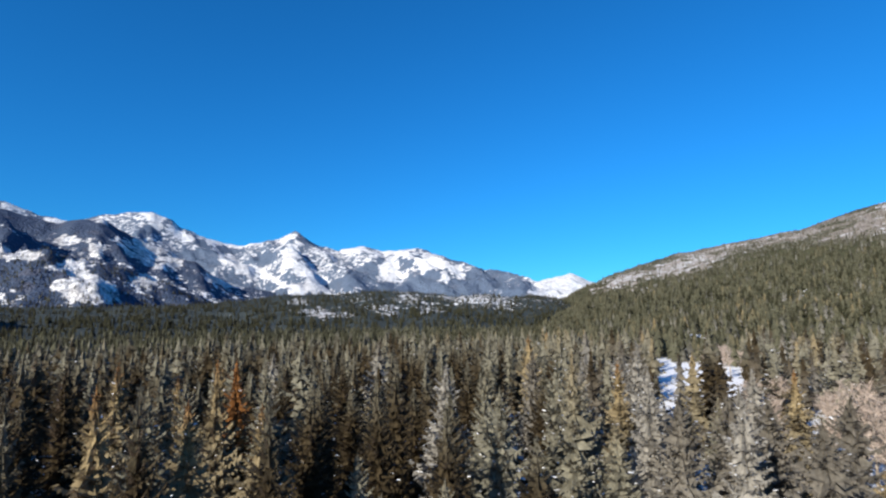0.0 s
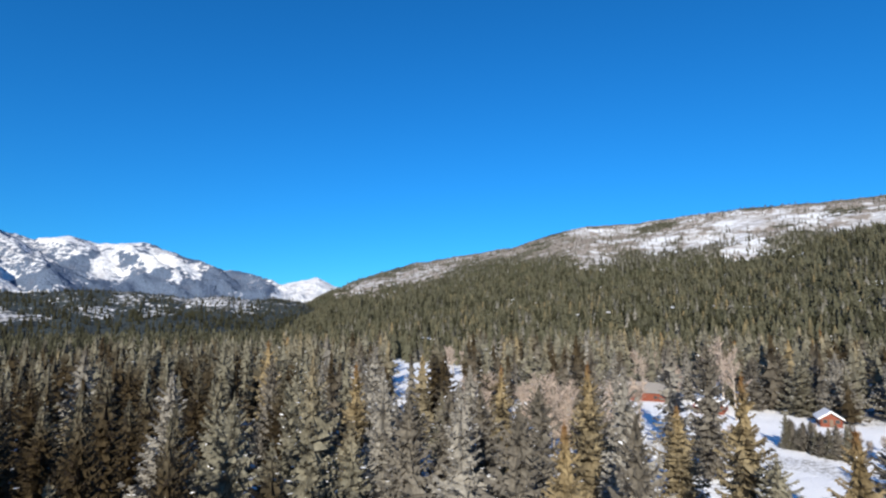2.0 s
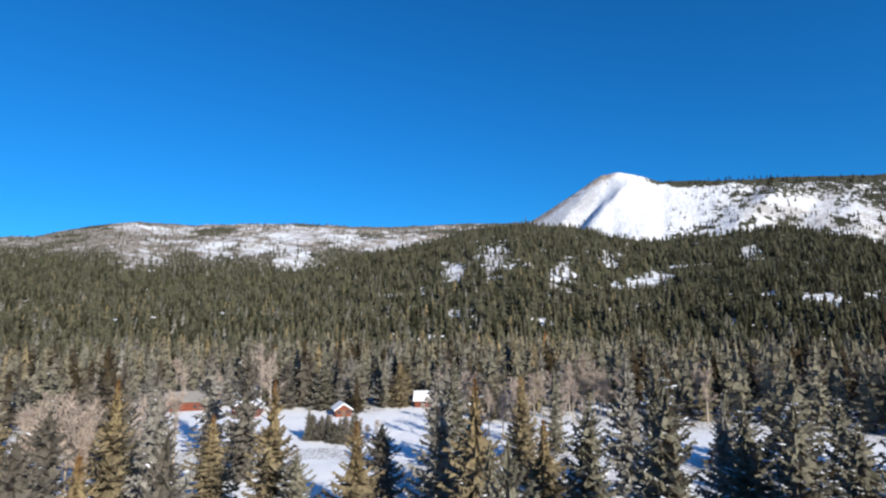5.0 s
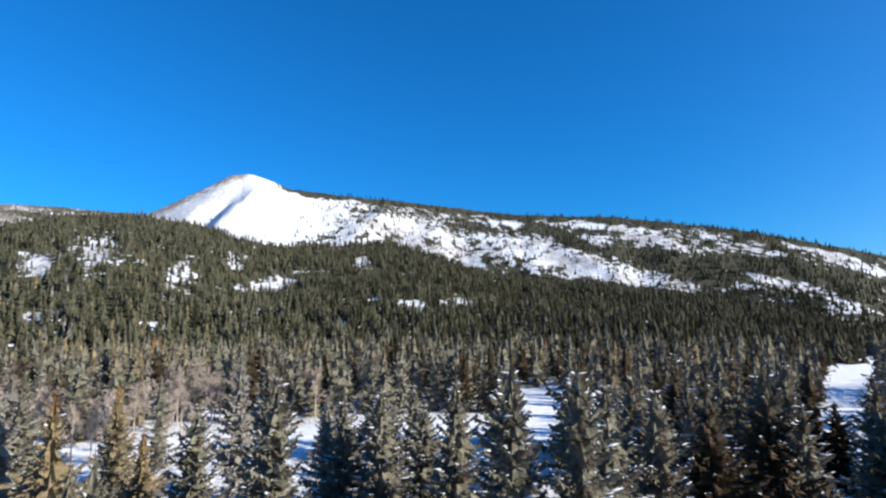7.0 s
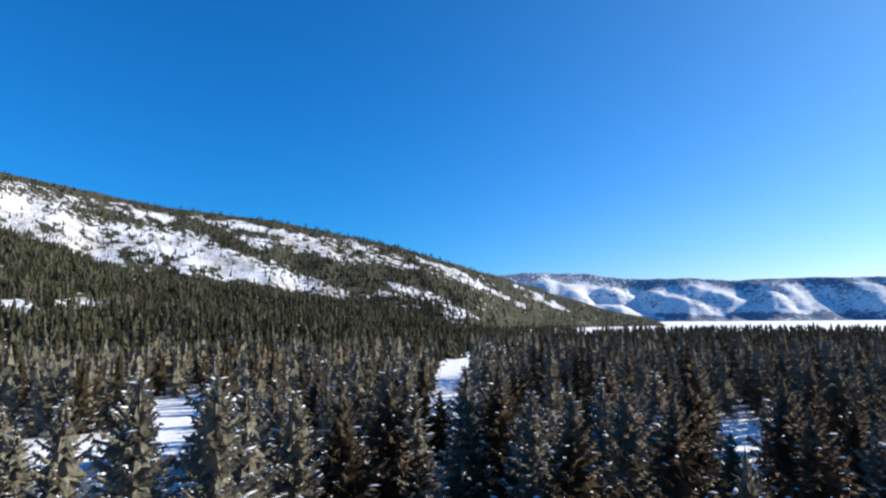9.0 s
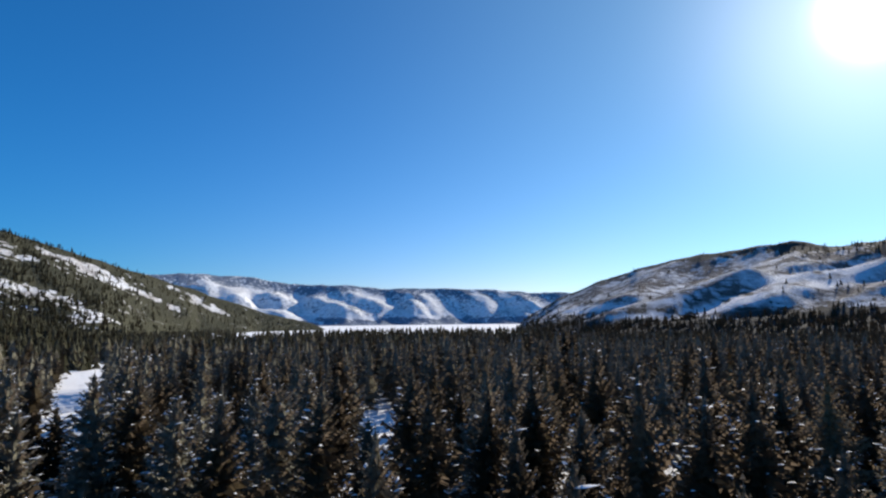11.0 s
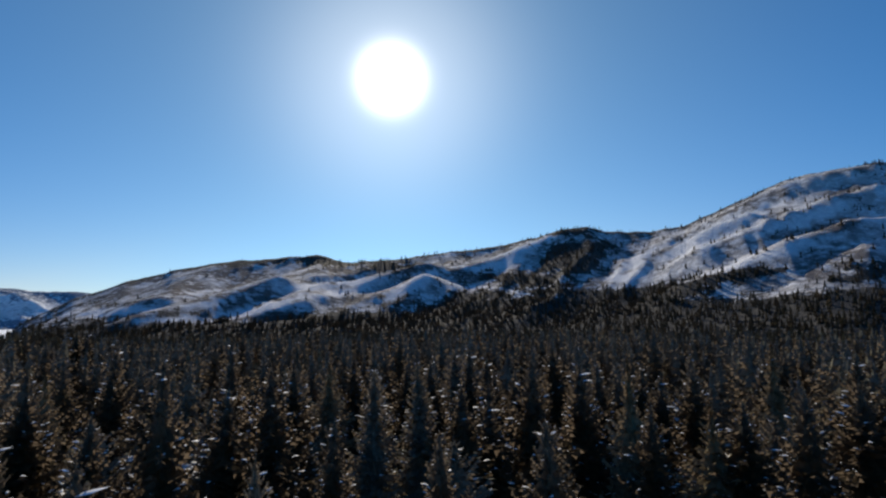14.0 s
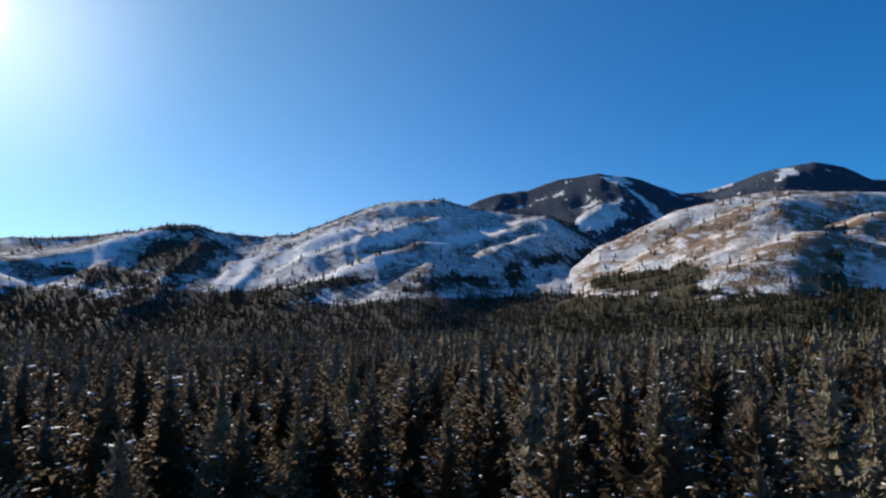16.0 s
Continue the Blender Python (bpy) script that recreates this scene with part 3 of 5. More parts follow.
class Graph:
    """Short ways to the nodes that the materials share."""

    def __init__(self, nodes, links):
        self.n, self.l = nodes, links
        self.pos = nodes.new("ShaderNodeNewGeometry").outputs["Position"]
        self.obj = nodes.new("ShaderNodeTexCoord").outputs["Object"]

    def put(self, value, socket):
        if isinstance(value, (int, float)):
            socket.default_value = value
        elif isinstance(value, tuple):
            socket.default_value = (*value, 1.0) if len(value) == 3 and len(socket.default_value) == 4 else value
        else:
            self.l.new(value, socket)

    def noise(self, scale, detail=3.0, rough=0.6, where=None, stretch=None):
        t = self.n.new("ShaderNodeTexNoise")
        t.inputs["Scale"].default_value, t.inputs["Detail"].default_value, t.inputs["Roughness"].default_value = scale, detail, rough
        source = where or self.pos
        if stretch:
            mp = self.n.new("ShaderNodeMapping")
            mp.inputs["Scale"].default_value = stretch
            self.l.new(source, mp.inputs["Vector"])
            source = mp.outputs[0]
        self.l.new(source, t.inputs["Vector"])
        return t.outputs["Fac"]

    def math(self, op, a, b=0.0, c=0.0):
        k = self.n.new("ShaderNodeMath")
        k.operation = op
        for v, s in zip((a, b, c), k.inputs):
            self.put(v, s)
        return k.outputs[0]

    def step(self, value, lo, hi):
        k = self.n.new("ShaderNodeMapRange")
        k.interpolation_type = "SMOOTHSTEP"
        self.put(value, k.inputs["Value"])
        k.inputs["From Min"].default_value, k.inputs["From Max"].default_value = lo, hi
        return k.outputs["Result"]

    def mix(self, fac, a, b):
        k = self.n.new("ShaderNodeMix")
        k.data_type = "RGBA"
        self.put(fac, k.inputs[0])
        self.put(a, k.inputs[6])
        self.put(b, k.inputs[7])
        return k.outputs[2]

    def attr(self, name):
        k = self.n.new("ShaderNodeAttribute")
        k.attribute_name = name
        return k.outputs["Fac"]

    def random(self):
        return self.n.new("ShaderNodeObjectInfo").outputs["Random"]

    def bump(self, height, distance, strength, bsdf):
        k = self.n.new("ShaderNodeBump")
        k.inputs["Strength"].default_value, k.inputs["Distance"].default_value = strength, distance
        self.l.new(height, k.inputs["Height"])
        self.l.new(k.outputs[0], bsdf.inputs["Normal"])


SNOW = (0.91, 0.92, 0.945)


def hill_material(name, wood_colour, brush_colour, grain, brush=0.5, rock=0.0, snow_low=(0.72, 0.75, 0.8), fray=2.4, relief=0.6):
    """Snow with woods, brush and rock in patches; grain: the size in metres of the smallest patches."""
    m, n, l, b = material(name, 0.95, 0.03)
    g = Graph(n, l)
    fine = g.noise(1 / grain, 4, 0.65)
    mid = g.noise(1 / (grain * 6), 4, 0.6)
    streak = g.noise(1 / (grain * 2.2), 4, 0.7)
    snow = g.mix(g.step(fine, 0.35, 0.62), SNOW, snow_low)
    tan = g.mix(fine, brush_colour, tuple(c * 1.7 for c in brush_colour))
    scrub = g.math("MULTIPLY", g.attr("brush"), g.step(g.math("ADD", g.math("MULTIPLY", streak, 0.6), g.math("MULTIPLY", mid, 0.4)), 0.36, 0.56))
    colour = g.mix(g.math("MULTIPLY", scrub, brush), snow, tan)
    dark = g.mix(g.noise(1 / (grain * 0.6), 2), wood_colour, tuple(c * 2.2 for c in wood_colour))
    edge = g.math("ADD", g.attr("wood"), g.math("MULTIPLY", g.math("SUBTRACT", fine, 0.5), fray))
    edge = g.math("ADD", edge, g.math("MULTIPLY", g.math("SUBTRACT", mid, 0.5), 0.6))
    colour = g.mix(g.step(edge, 0.40, 0.62), colour, dark)
    if rock:
        colour = g.mix(g.math("MULTIPLY", g.step(g.noise(1 / (grain * 3), 5, 0.7), 0.55, 0.62), rock), colour, (0.16, 0.13, 0.12))
    l.new(colour, b.inputs["Base Color"])
    g.bump(g.math("ADD", fine, g.noise(1 / (grain * 0.4), 2)), grain * relief, 0.9, b)
    return m


# snowy_range, dark_mountain, lake_hills: distance haze painted into bluish wood and greyed snow
HILL_LOOK = {
    "snowy_range": hill_material("hazy_snow_and_rock", (0.07, 0.095, 0.14), (0.2, 0.18, 0.18), 30, 0.3, 0.15, (0.6, 0.63, 0.68), 1.5),
    "dark_mountain": hill_material("hazy_shaded_mountain", (0.036, 0.05, 0.082), (0.16, 0.14, 0.13), 24, 0.35, 0.2, (0.3, 0.32, 0.36), 1.6),
    "valley_bench": hill_material("wooded_bench", (0.034, 0.042, 0.044), (0.16, 0.13, 0.10), 12, 0.6, 0.1),
    "long_ridge": hill_material("ridge_with_aspen", (0.05, 0.05, 0.03), (0.23, 0.2, 0.175), 9, 1.0, 0.0),
    "white_dome": hill_material("open_snow_slope", (0.05, 0.05, 0.035), (0.24, 0.2, 0.17), 10, 0.55, 0.0),
    "wooded_spur": hill_material("spruce_slope", (0.05, 0.05, 0.03), (0.17, 0.14, 0.11), 7, 0.6, 0.0),
    "lake_hills": hill_material("hazy_far_hills", (0.115, 0.14, 0.18), (0.19, 0.18, 0.18), 22, 0.3, 0.0, (0.66, 0.69, 0.74), 1.4, 0.2),
    "burnt_hills": hill_material("burnt_slope", (0.045, 0.044, 0.042), (0.115, 0.105, 0.103), 8, 0.9, 0.0),
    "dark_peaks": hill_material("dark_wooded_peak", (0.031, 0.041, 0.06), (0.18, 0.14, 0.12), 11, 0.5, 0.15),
    "brown_hill": hill_material("brown_brush_hill", (0.045, 0.042, 0.03), (0.17, 0.12, 0.088), 8, 1.0, 0.0),
}


def floor_material():
    m, n, l, b = material("valley_snow", 0.7, 0.3)
    g = Graph(n, l)
    big, fine = g.noise(0.09, 4), g.noise(1.3, 5, 0.65)
    snow = g.mix(big, SNOW, (0.85, 0.87, 0.905))
    litter = g.mix(fine, (0.10, 0.085, 0.06), (0.2, 0.17, 0.13))
    edge = g.math("ADD", g.math("MULTIPLY", g.attr("wood"), 0.45), g.math("MULTIPLY", g.math("SUBTRACT", fine, 0.5), 0.9))
    l.new(g.mix(g.math("MULTIPLY", g.step(edge, 0.35, 0.6), 0.8), snow, litter), b.inputs["Base Color"])
    g.bump(g.math("ADD", g.math("MULTIPLY", big, 3.0), fine), 0.35, 0.7, b)
    return m


def needle_material(name, olives, shade_tones):
    """Spruce needles. tint: 0 olive, gold towards 1, shade-dark just below 0, silver lower. Thin sprays let some light
    through.
    """
    m, n, l, b = material(name, 0.9, 0.0)
    g = Graph(n, l)
    tint = g.attr("tint")
    fine, clump = g.noise(1.9, 3, 0.7), g.noise(0.35, 3, 0.6)
    var = g.step(g.math("ADD", g.math("MULTIPLY", fine, 0.55), g.math("MULTIPLY", clump, 0.45)), 0.3, 0.7)
    olive = g.mix(var, *olives)
    gold = g.mix(var, (0.19, 0.142, 0.075), (0.5, 0.385, 0.205))
    gold = g.mix(g.step(tint, 0.85, 1.0), gold, g.mix(var, (0.16, 0.07, 0.026), (0.36, 0.16, 0.055)))
    silver = g.mix(var, (0.26, 0.252, 0.228), (0.62, 0.6, 0.545))
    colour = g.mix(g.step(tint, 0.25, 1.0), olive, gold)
    # near-black tones that paint shade into the needles
    colour = g.mix(g.step(tint, 0.05, -0.2), colour, g.mix(var, *shade_tones))
    colour = g.mix(g.step(tint, -0.3, -1.0), colour, silver)
    colour = g.mix(g.step(g.noise(0.75, 3, 0.7), 0.725, 0.75), colour, SNOW)
    l.new(colour, b.inputs["Base Color"])
    g.bump(g.math("ADD", g.noise(2.2, 3, 0.7), g.math("MULTIPLY", fine, 0.5)), 0.22, 0.7, b)
    thin = n.new("ShaderNodeBsdfTranslucent")
    l.new(g.mix(var, (0.16, 0.122, 0.09), (0.205, 0.158, 0.116)), thin.inputs["Color"])
    both = n.new("ShaderNodeMixShader")
    both.inputs[0].default_value = 0.4
    l.new(b.outputs[0], both.inputs[1])
    l.new(thin.outputs[0], both.inputs[2])
    l.new(both.outputs[0], n["Material Output"].inputs["Surface"])
    return m


def plain_material(name, low, high, scale, roughness=0.85, stretch=None, relief=0.02):
    m, n, l, b = material(name, roughness)
    g = Graph(n, l)
    f = g.noise(scale, 4, 0.65, where=g.obj, stretch=stretch)
    wear = g.noise(scale * 0.17, 3, 0.6, where=g.obj)
    l.new(g.mix(g.math("ADD", g.math("MULTIPLY", f, 0.65), g.math("MULTIPLY", wear, 0.35)), low, high), b.inputs["Base Color"])
    g.bump(f, relief, 0.6, b)
    return m


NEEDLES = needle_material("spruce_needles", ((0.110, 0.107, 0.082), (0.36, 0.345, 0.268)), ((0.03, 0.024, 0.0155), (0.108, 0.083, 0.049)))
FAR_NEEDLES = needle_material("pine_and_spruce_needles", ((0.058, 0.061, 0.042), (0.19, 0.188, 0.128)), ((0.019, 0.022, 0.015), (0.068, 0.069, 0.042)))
FLOOR = floor_material()
BARK = plain_material("spruce_bark", (0.07, 0.05, 0.038), (0.18, 0.14, 0.11), 9, stretch=(1, 1, 0.25))
ASPEN_BARK = plain_material("aspen_bark", (0.26, 0.22, 0.18), (0.5, 0.44, 0.38), 7, stretch=(1, 1, 0.3))
TWIGS = plain_material("bare_twigs", (0.27, 0.215, 0.18), (0.54, 0.45, 0.385), 2.5)
LOAD = plain_material("settled_snow", (0.78, 0.81, 0.86), (0.9, 0.91, 0.93), 2.2, 0.7)
LOGS = plain_material("red_stained_logs", (0.13, 0.035, 0.02), (0.27, 0.085, 0.05), 5, stretch=(0.3, 0.3, 3))
PLANK = plain_material("weathered_planks", (0.10, 0.07, 0.05), (0.22, 0.16, 0.12), 6, stretch=(1, 1, 0.3))
STONE = plain_material("chimney_stone", (0.16, 0.15, 0.14), (0.34, 0.32, 0.3), 5)
PANE, _n, _l, _b = material("window_glass", 0.05, 0.6)
_b.inputs["Base Color"].default_value = (0.02, 0.025, 0.03, 1)

# ---------------------------------------------------------------- meshes from numbers


def quick_mesh(name, verts, faces, mats, attrs=None, soft=False, which=None):
    verts, faces = np.asarray(verts, np.float32), np.asarray(faces, np.int32)
    me = bpy.data.meshes.new(name)
    k = faces.shape[1]
    me.vertices.add(len(verts))
    me.vertices.foreach_set("co", verts.ravel())
    me.loops.add(faces.size)
    me.loops.foreach_set("vertex_index", faces.ravel())
    me.polygons.add(len(faces))
    me.polygons.foreach_set("loop_start", np.arange(0, faces.size, k, dtype=np.int32))
    me.polygons.foreach_set("loop_total", np.full(len(faces), k, np.int32))
    if which is not None:
        me.polygons.foreach_set("material_index", np.asarray(which, np.int32))
    me.polygons.foreach_set("use_smooth", np.full(len(faces), soft))
    for key, values in (attrs or {}).items():
        me.attributes.new(key, "FLOAT", "POINT").data.foreach_set("value", np.asarray(values, np.float32).ravel())
    for m in mats:
        me.materials.append(m)
    me.update(calc_edges=True)
    return me


def part(name, mesh, parent, label=""):
    ob = new(name, mesh)
    ob.parent = parent
    return tagged(ob, label)


def polar_sheet(name, azs, rs, height, mats, cover, closed=False):
    A, Rr = np.meshgrid(azs, rs, indexing="ij")
    Z = height(A, Rr)
    X, Y = -np.sin(np.radians(A)) * Rr, np.cos(np.radians(A)) * Rr
    na, nr = A.shape
    idx = np.arange(na * nr).reshape(na, nr)
    a = idx if not closed else np.vstack([idx, idx[:1]])
    f = np.stack([a[:-1, :-1], a[:-1, 1:], a[1:, 1:], a[1:, :-1]], -1).reshape(-1, 4)
    if azs[-1] > azs[0]:
        f = f[:, ::1]
    else:
        f = f[:, ::-1]
    return quick_mesh(name, np.stack([X, Y, Z], -1).reshape(-1, 3), f, mats, cover(X, Y, Z), True)


# ---------------------------------------------------------------- ground and hills
NAMES = list(HILLS)


def floor_cover(X, Y, Z):
    w = woods(X, Y, Z, np.zeros(X.shape, int))
    return {"wood": w}


rings = np.concatenate([[0.05], np.geomspace(6, 600, 130), np.geomspace(620, 4900, 50)])
ground = new("ground", polar_sheet("ground", np.arange(0, 360, 1.5), rings, lambda a, r: floor_height(-np.sin(np.radians(a)) * r, np.cos(np.radians(a)) * r),
                                   [FLOOR], floor_cover, True))
tagged(ground, "snow-covered valley floor with a frozen lake", "ground", kind="structure")

HILL_LABEL = {
    "snowy_range": ("mountain_range", "jagged snow-covered mountain range with dark rock bands"),
    "dark_mountain": ("mountain", "dark wooded mountain with snow patches in shade"),
    "valley_bench": ("hill_bench", "low wooded bench with snowy rock openings"),
    "long_ridge": ("wooded_ridge", "long ridge with spruce woods and bare aspens"),
    "white_dome": ("snowy_hill", "rounded open white snow hill with scattered trees"),
    "wooded_spur": ("wooded_hill", "dark green spruce-covered hill with snowy clearings"),
    "lake_hills": ("lake_hills", "far low snowy hills beyond the frozen lake"),
    "burnt_hills": ("burnt_hills", "sunlit snowy hills with brown brush and snags"),
    "dark_peaks": ("wooded_peaks", "dark conifer-covered rounded peaks with snow streaks"),
    "brown_hill": ("brush_hill", "brown brushy hill with thin windblown snow"),
}


def hill_cover(name):
    def cover(X, Y, Z):
        w = woods(X, Y, Z, np.full(X.shape, NAMES.index(name) + 1))
        n = fbm(X / 70, Y / 70, 111, 4)
        b = smooth(0.35, 0.65, n)
        az = np.degrees(np.arctan2(-X, Y))
        az = np.where(az > 62, az - 360, az)
        el = np.degrees(np.arctan2(Z - EYE, np.hypot(X, Y)))
        if name == "white_dome":
            # left of the ridge: grey shade painted as brush, brown scrub along the crest
            shaded_side = smooth(-0.4, 0.6, az + 88.3 - (14.3 - el) * 0.8 + 1.2 * (n - 0.5))
            b = np.maximum(1.1 * b * smooth(-95, -102, az), shaded_side * (0.55 + 1.4 * smooth(-0.9, -0.3, el - crest_at(HILLS[name], az)[0])))
        elif name == "long_ridge":
            white = stands(SNOW_AND_LIT, name, az, el, fbm(X / 45, Y / 45, 91, 3), fbm(X / 17, Y / 17, 93, 3))
            b = 1.9 + 0.3 * smooth(-46, -36, az) - 1.2 * white - 1.3 * smooth(0.52, 0.62, n) * smooth(-36, -44, az)
            b = np.maximum(b, 0.0)
        elif name == "burnt_hills":
            white = stands(SNOW_AND_LIT, name, az, el, fbm(X / 45, Y / 45, 91, 3), fbm(X / 17, Y / 17, 93, 3))
            # brush between the streaks is scrub and snags plus painted backlit shade
            b = (0.7 + 0.7 * smooth(0.35, 0.6, n)) * (1 - 0.95 * white) * (1 - 0.22 * smooth(-236, -246, az))
        elif name == "brown_hill":
            b = 0.4 + 0.8 * smooth(0.32, 0.58, n)
        return {"wood": np.minimum(w * 1.3, 1.2) if HILLS[name]["far"] < 2000 else w, "brush": b}
    return cover


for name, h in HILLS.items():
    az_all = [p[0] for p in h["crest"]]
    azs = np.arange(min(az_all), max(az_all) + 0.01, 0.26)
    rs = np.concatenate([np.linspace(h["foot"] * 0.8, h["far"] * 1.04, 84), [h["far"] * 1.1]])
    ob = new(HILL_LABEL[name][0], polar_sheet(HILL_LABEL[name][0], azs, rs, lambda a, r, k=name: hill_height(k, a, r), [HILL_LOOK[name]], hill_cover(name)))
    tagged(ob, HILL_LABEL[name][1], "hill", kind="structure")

# ---------------------------------------------------------------- spruces


def spruce_crown(rand, H, R, whorls, sides, bare=0.06, shape=0.5, gaps=0.08, stops=5, tufts=190, tuft=0.75, core=(20, 12)):
    """Tiers of drooping boughs, each a spine with side sprays like a fern, tufts between them and a close inner crown.
    Returns corners, triangles and places for snow."""
    V, T, S = [], [], []
    down, up = np.array([0, 0, -1.0]), np.array([0, 0, 1.0])
    lobes = rand.uniform(0.78, 1.2, 11)

    def env(u, a):
        k = lobes[int(a / 6.2832 * 5) % 5] * lobes[5 + int(u * 5.99)]
        return R * k * (1 - math.exp(-(1 - u) * 1.7 * shape)) / (1 - math.exp(-1.7 * shape)) * (0.8 + 0.2 * min(1, u * 7 + 0.3)) + 0.08

    def tri(a, b, c):
        k = len(V)
        V.extend((a, b, c))
        T.append((k, k + 1, k + 2))

    for w in range(whorls):
        u = min(0.985, max(0.0, (w + rand.uniform(-0.3, 0.3)) / whorls))
        z = H * (bare + (1 - bare) * u)
        k = max(4, round(sides * (0.55 + 0.45 * (1 - u))))
        turn = rand.uniform(0, 6.28)
        for j in range(k):
            if rand.uniform() < gaps:
                continue
            a = (turn + 6.2832 * (j + rand.uniform(-0.3, 0.3)) / k) % 6.2832
            L = env(u, a) * rand.uniform(0.75, 1.2)
            rise = 0.75 * u ** 1.4 - 0.34 * (1 - u) + rand.uniform(-0.12, 0.1)
            out = np.array([math.cos(a), math.sin(a), 0.0])
            side = np.array([-math.sin(a), math.cos(a), 0.0])
            q = np.linspace(0.08, 1.0, stops + 1)
            spine = [np.array([0, 0, z]) + out * L * x + up * L * (rise * x - 0.3 * x * (1 - x) + 0.16 * x ** 3) for x in q]
            reach = (0.29 if stops > 3 else 0.36) * L + 0.14
            for m in range(stops):
                p, n = spine[m], spine[m + 1]
                wide = reach * (1.05 - 0.62 * q[m]) * rand.uniform(0.8, 1.2)
                for sgn in (-1, 1):
                    tip = p + (n - p) * 0.75 + out * wide * rand.uniform(0.25, 0.6) + side * sgn * wide * rand.uniform(0.7, 1.05) + down * wide * rand.uniform(0.2, 0.65)
                    tri(p - out * 0.05 * L, n, tip)
                if stops > 2 and m > 0:  # sprays that hang below the spine
                    tri(p, n, (p + n) / 2 + down * reach * rand.uniform(0.45, 0.8) + side * rand.uniform(-0.3, 0.3) * reach)
            tri(spine[-1] - side * reach * 0.22 - out * 0.08 * L, spine[-1] + side * reach * 0.22 - out * 0.08 * L, spine[-1] + out * reach * 0.5 + up * reach * rand.uniform(-0.2, 0.15))
            S.append((spine[-3] if stops > 2 else spine[-2], spine[-1], reach * 0.85, u))
    for k in range(tufts):  # short tufts fill the gaps between the tiers
        u = 1 - rand.uniform(0.0004, 1.0) ** 0.62
        a = rand.uniform(0, 6.2832)
        rr = env(min(u, 0.99), a) * math.sqrt(rand.uniform(0.1, 0.75))
        out = np.array([math.cos(a), math.sin(a), 0.0])
        side = np.array([-math.sin(a), math.cos(a), 0.0])
        p = out * rr + up * (H * (bare + (1 - bare) * u) + rand.uniform(-0.25, 0.35))
        l = tuft * (1 - 0.5 * u) * rand.uniform(0.65, 1.25)
        d = out * rand.uniform(0.4, 0.8) + side * rand.uniform(-0.4, 0.4) + down * (rand.uniform(0.2, 0.6) - 0.8 * u * u)
        s2 = (side + down * rand.uniform(-0.25, 0.25)) * l * 0.36
        tri(p - s2, p + s2, p + d * l)
    tiers, m = core
    for k in range(tiers):
        u = k / tiers
        b, ph = len(V), rand.uniform(0, 6.28)
        V.append(up * H * min(0.985, bare + (1 - bare) * (u + 1.5 / tiers)))
        for j in range(m):
            a = (ph + 6.2832 * j / m) % 6.2832
            rr = 0.58 * env(u, a) * (rand.uniform(0.9, 1.4) if j % 2 else rand.uniform(0.45, 0.75))
            V.append(np.array([rr * math.cos(a), rr * math.sin(a), H * (bare + (1 - bare) * u) + rand.uniform(-0.025, 0.02) * H]))
        T += [(b, b + 1 + j, b + 1 + (j + 1) % m) for j in range(m)]
    b = len(V)  # leader
    V += [np.array([0.10, 0, H * 0.955]), np.array([-0.06, 0.08, H * 0.955]), np.array([-0.05, -0.08, H * 0.955]), np.array([0, 0, H * 1.015])]
    T += [(b, b + 1, b + 3), (b + 1, b + 2, b + 3), (b + 2, b, b + 3)]
    return np.array(V), np.array(T), S


def snow_load(rand, spots, share, size=1.0):
    """Small uneven lumps of snow on the outer halves of some boughs."""
    V, T = [], []
    for p, q, w, u in spots:
        for k in range(3):
            if rand.uniform() > share * 2.0 * (1.05 - u):
                continue
            d = (q - p) / (np.linalg.norm(q - p) + 1e-6) + np.array([rand.normal(0, 0.45), rand.normal(0, 0.45), 0.0])
            d[2] *= 0.35
            s = np.array([-d[1], d[0], rand.uniform(-0.4, 0.4)])
            big = size * (rand.uniform(0.25, 0.55) if rand.uniform() < 0.7 else rand.uniform(0.55, 0.95))
            d, s, up = d * 0.42 * big, s * 0.14 * big, np.array([0, 0, 0.13 * big])
            c = p + (q - p) * rand.uniform(0.3, 1.05) + np.array([rand.uniform(-0.3, 0.3) * w, rand.uniform(-0.3, 0.3) * w, 0.12])
            b = len(V)
            V += [c - d, c + s * rand.uniform(0.6, 1.2), c + d * rand.uniform(0.6, 1.3), c - s, c - d * 0.35 + up, c + d * 0.3 + up * rand.uniform(0.5, 0.95)]
            T += [(b, b + 4, b + 3), (b, b + 1, b + 4), (b + 1, b + 5, b + 4), (b + 1, b + 2, b + 5), (b + 2, b + 3, b + 5), (b + 3, b + 4, b + 5)]
    return np.array(V), np.array(T)


def taper(points, radii, sides=5):
    """A tapered limb along points."""
    V, T = [], []
    for (p, r) in zip(points, radii):
        for j in range(sides):
            a = 6.2832 * j / sides
            V.append((p[0] + r * math.cos(a), p[1] + r * math.sin(a), p[2]))
    for i in range(len(points) - 1):
        for j in range(sides):
            a, b = i * sides + j, i * sides + (j + 1) % sides
            T += [(a, b, b + sides), (a, b + sides, a + sides)]
    return np.array(V), np.array(T)


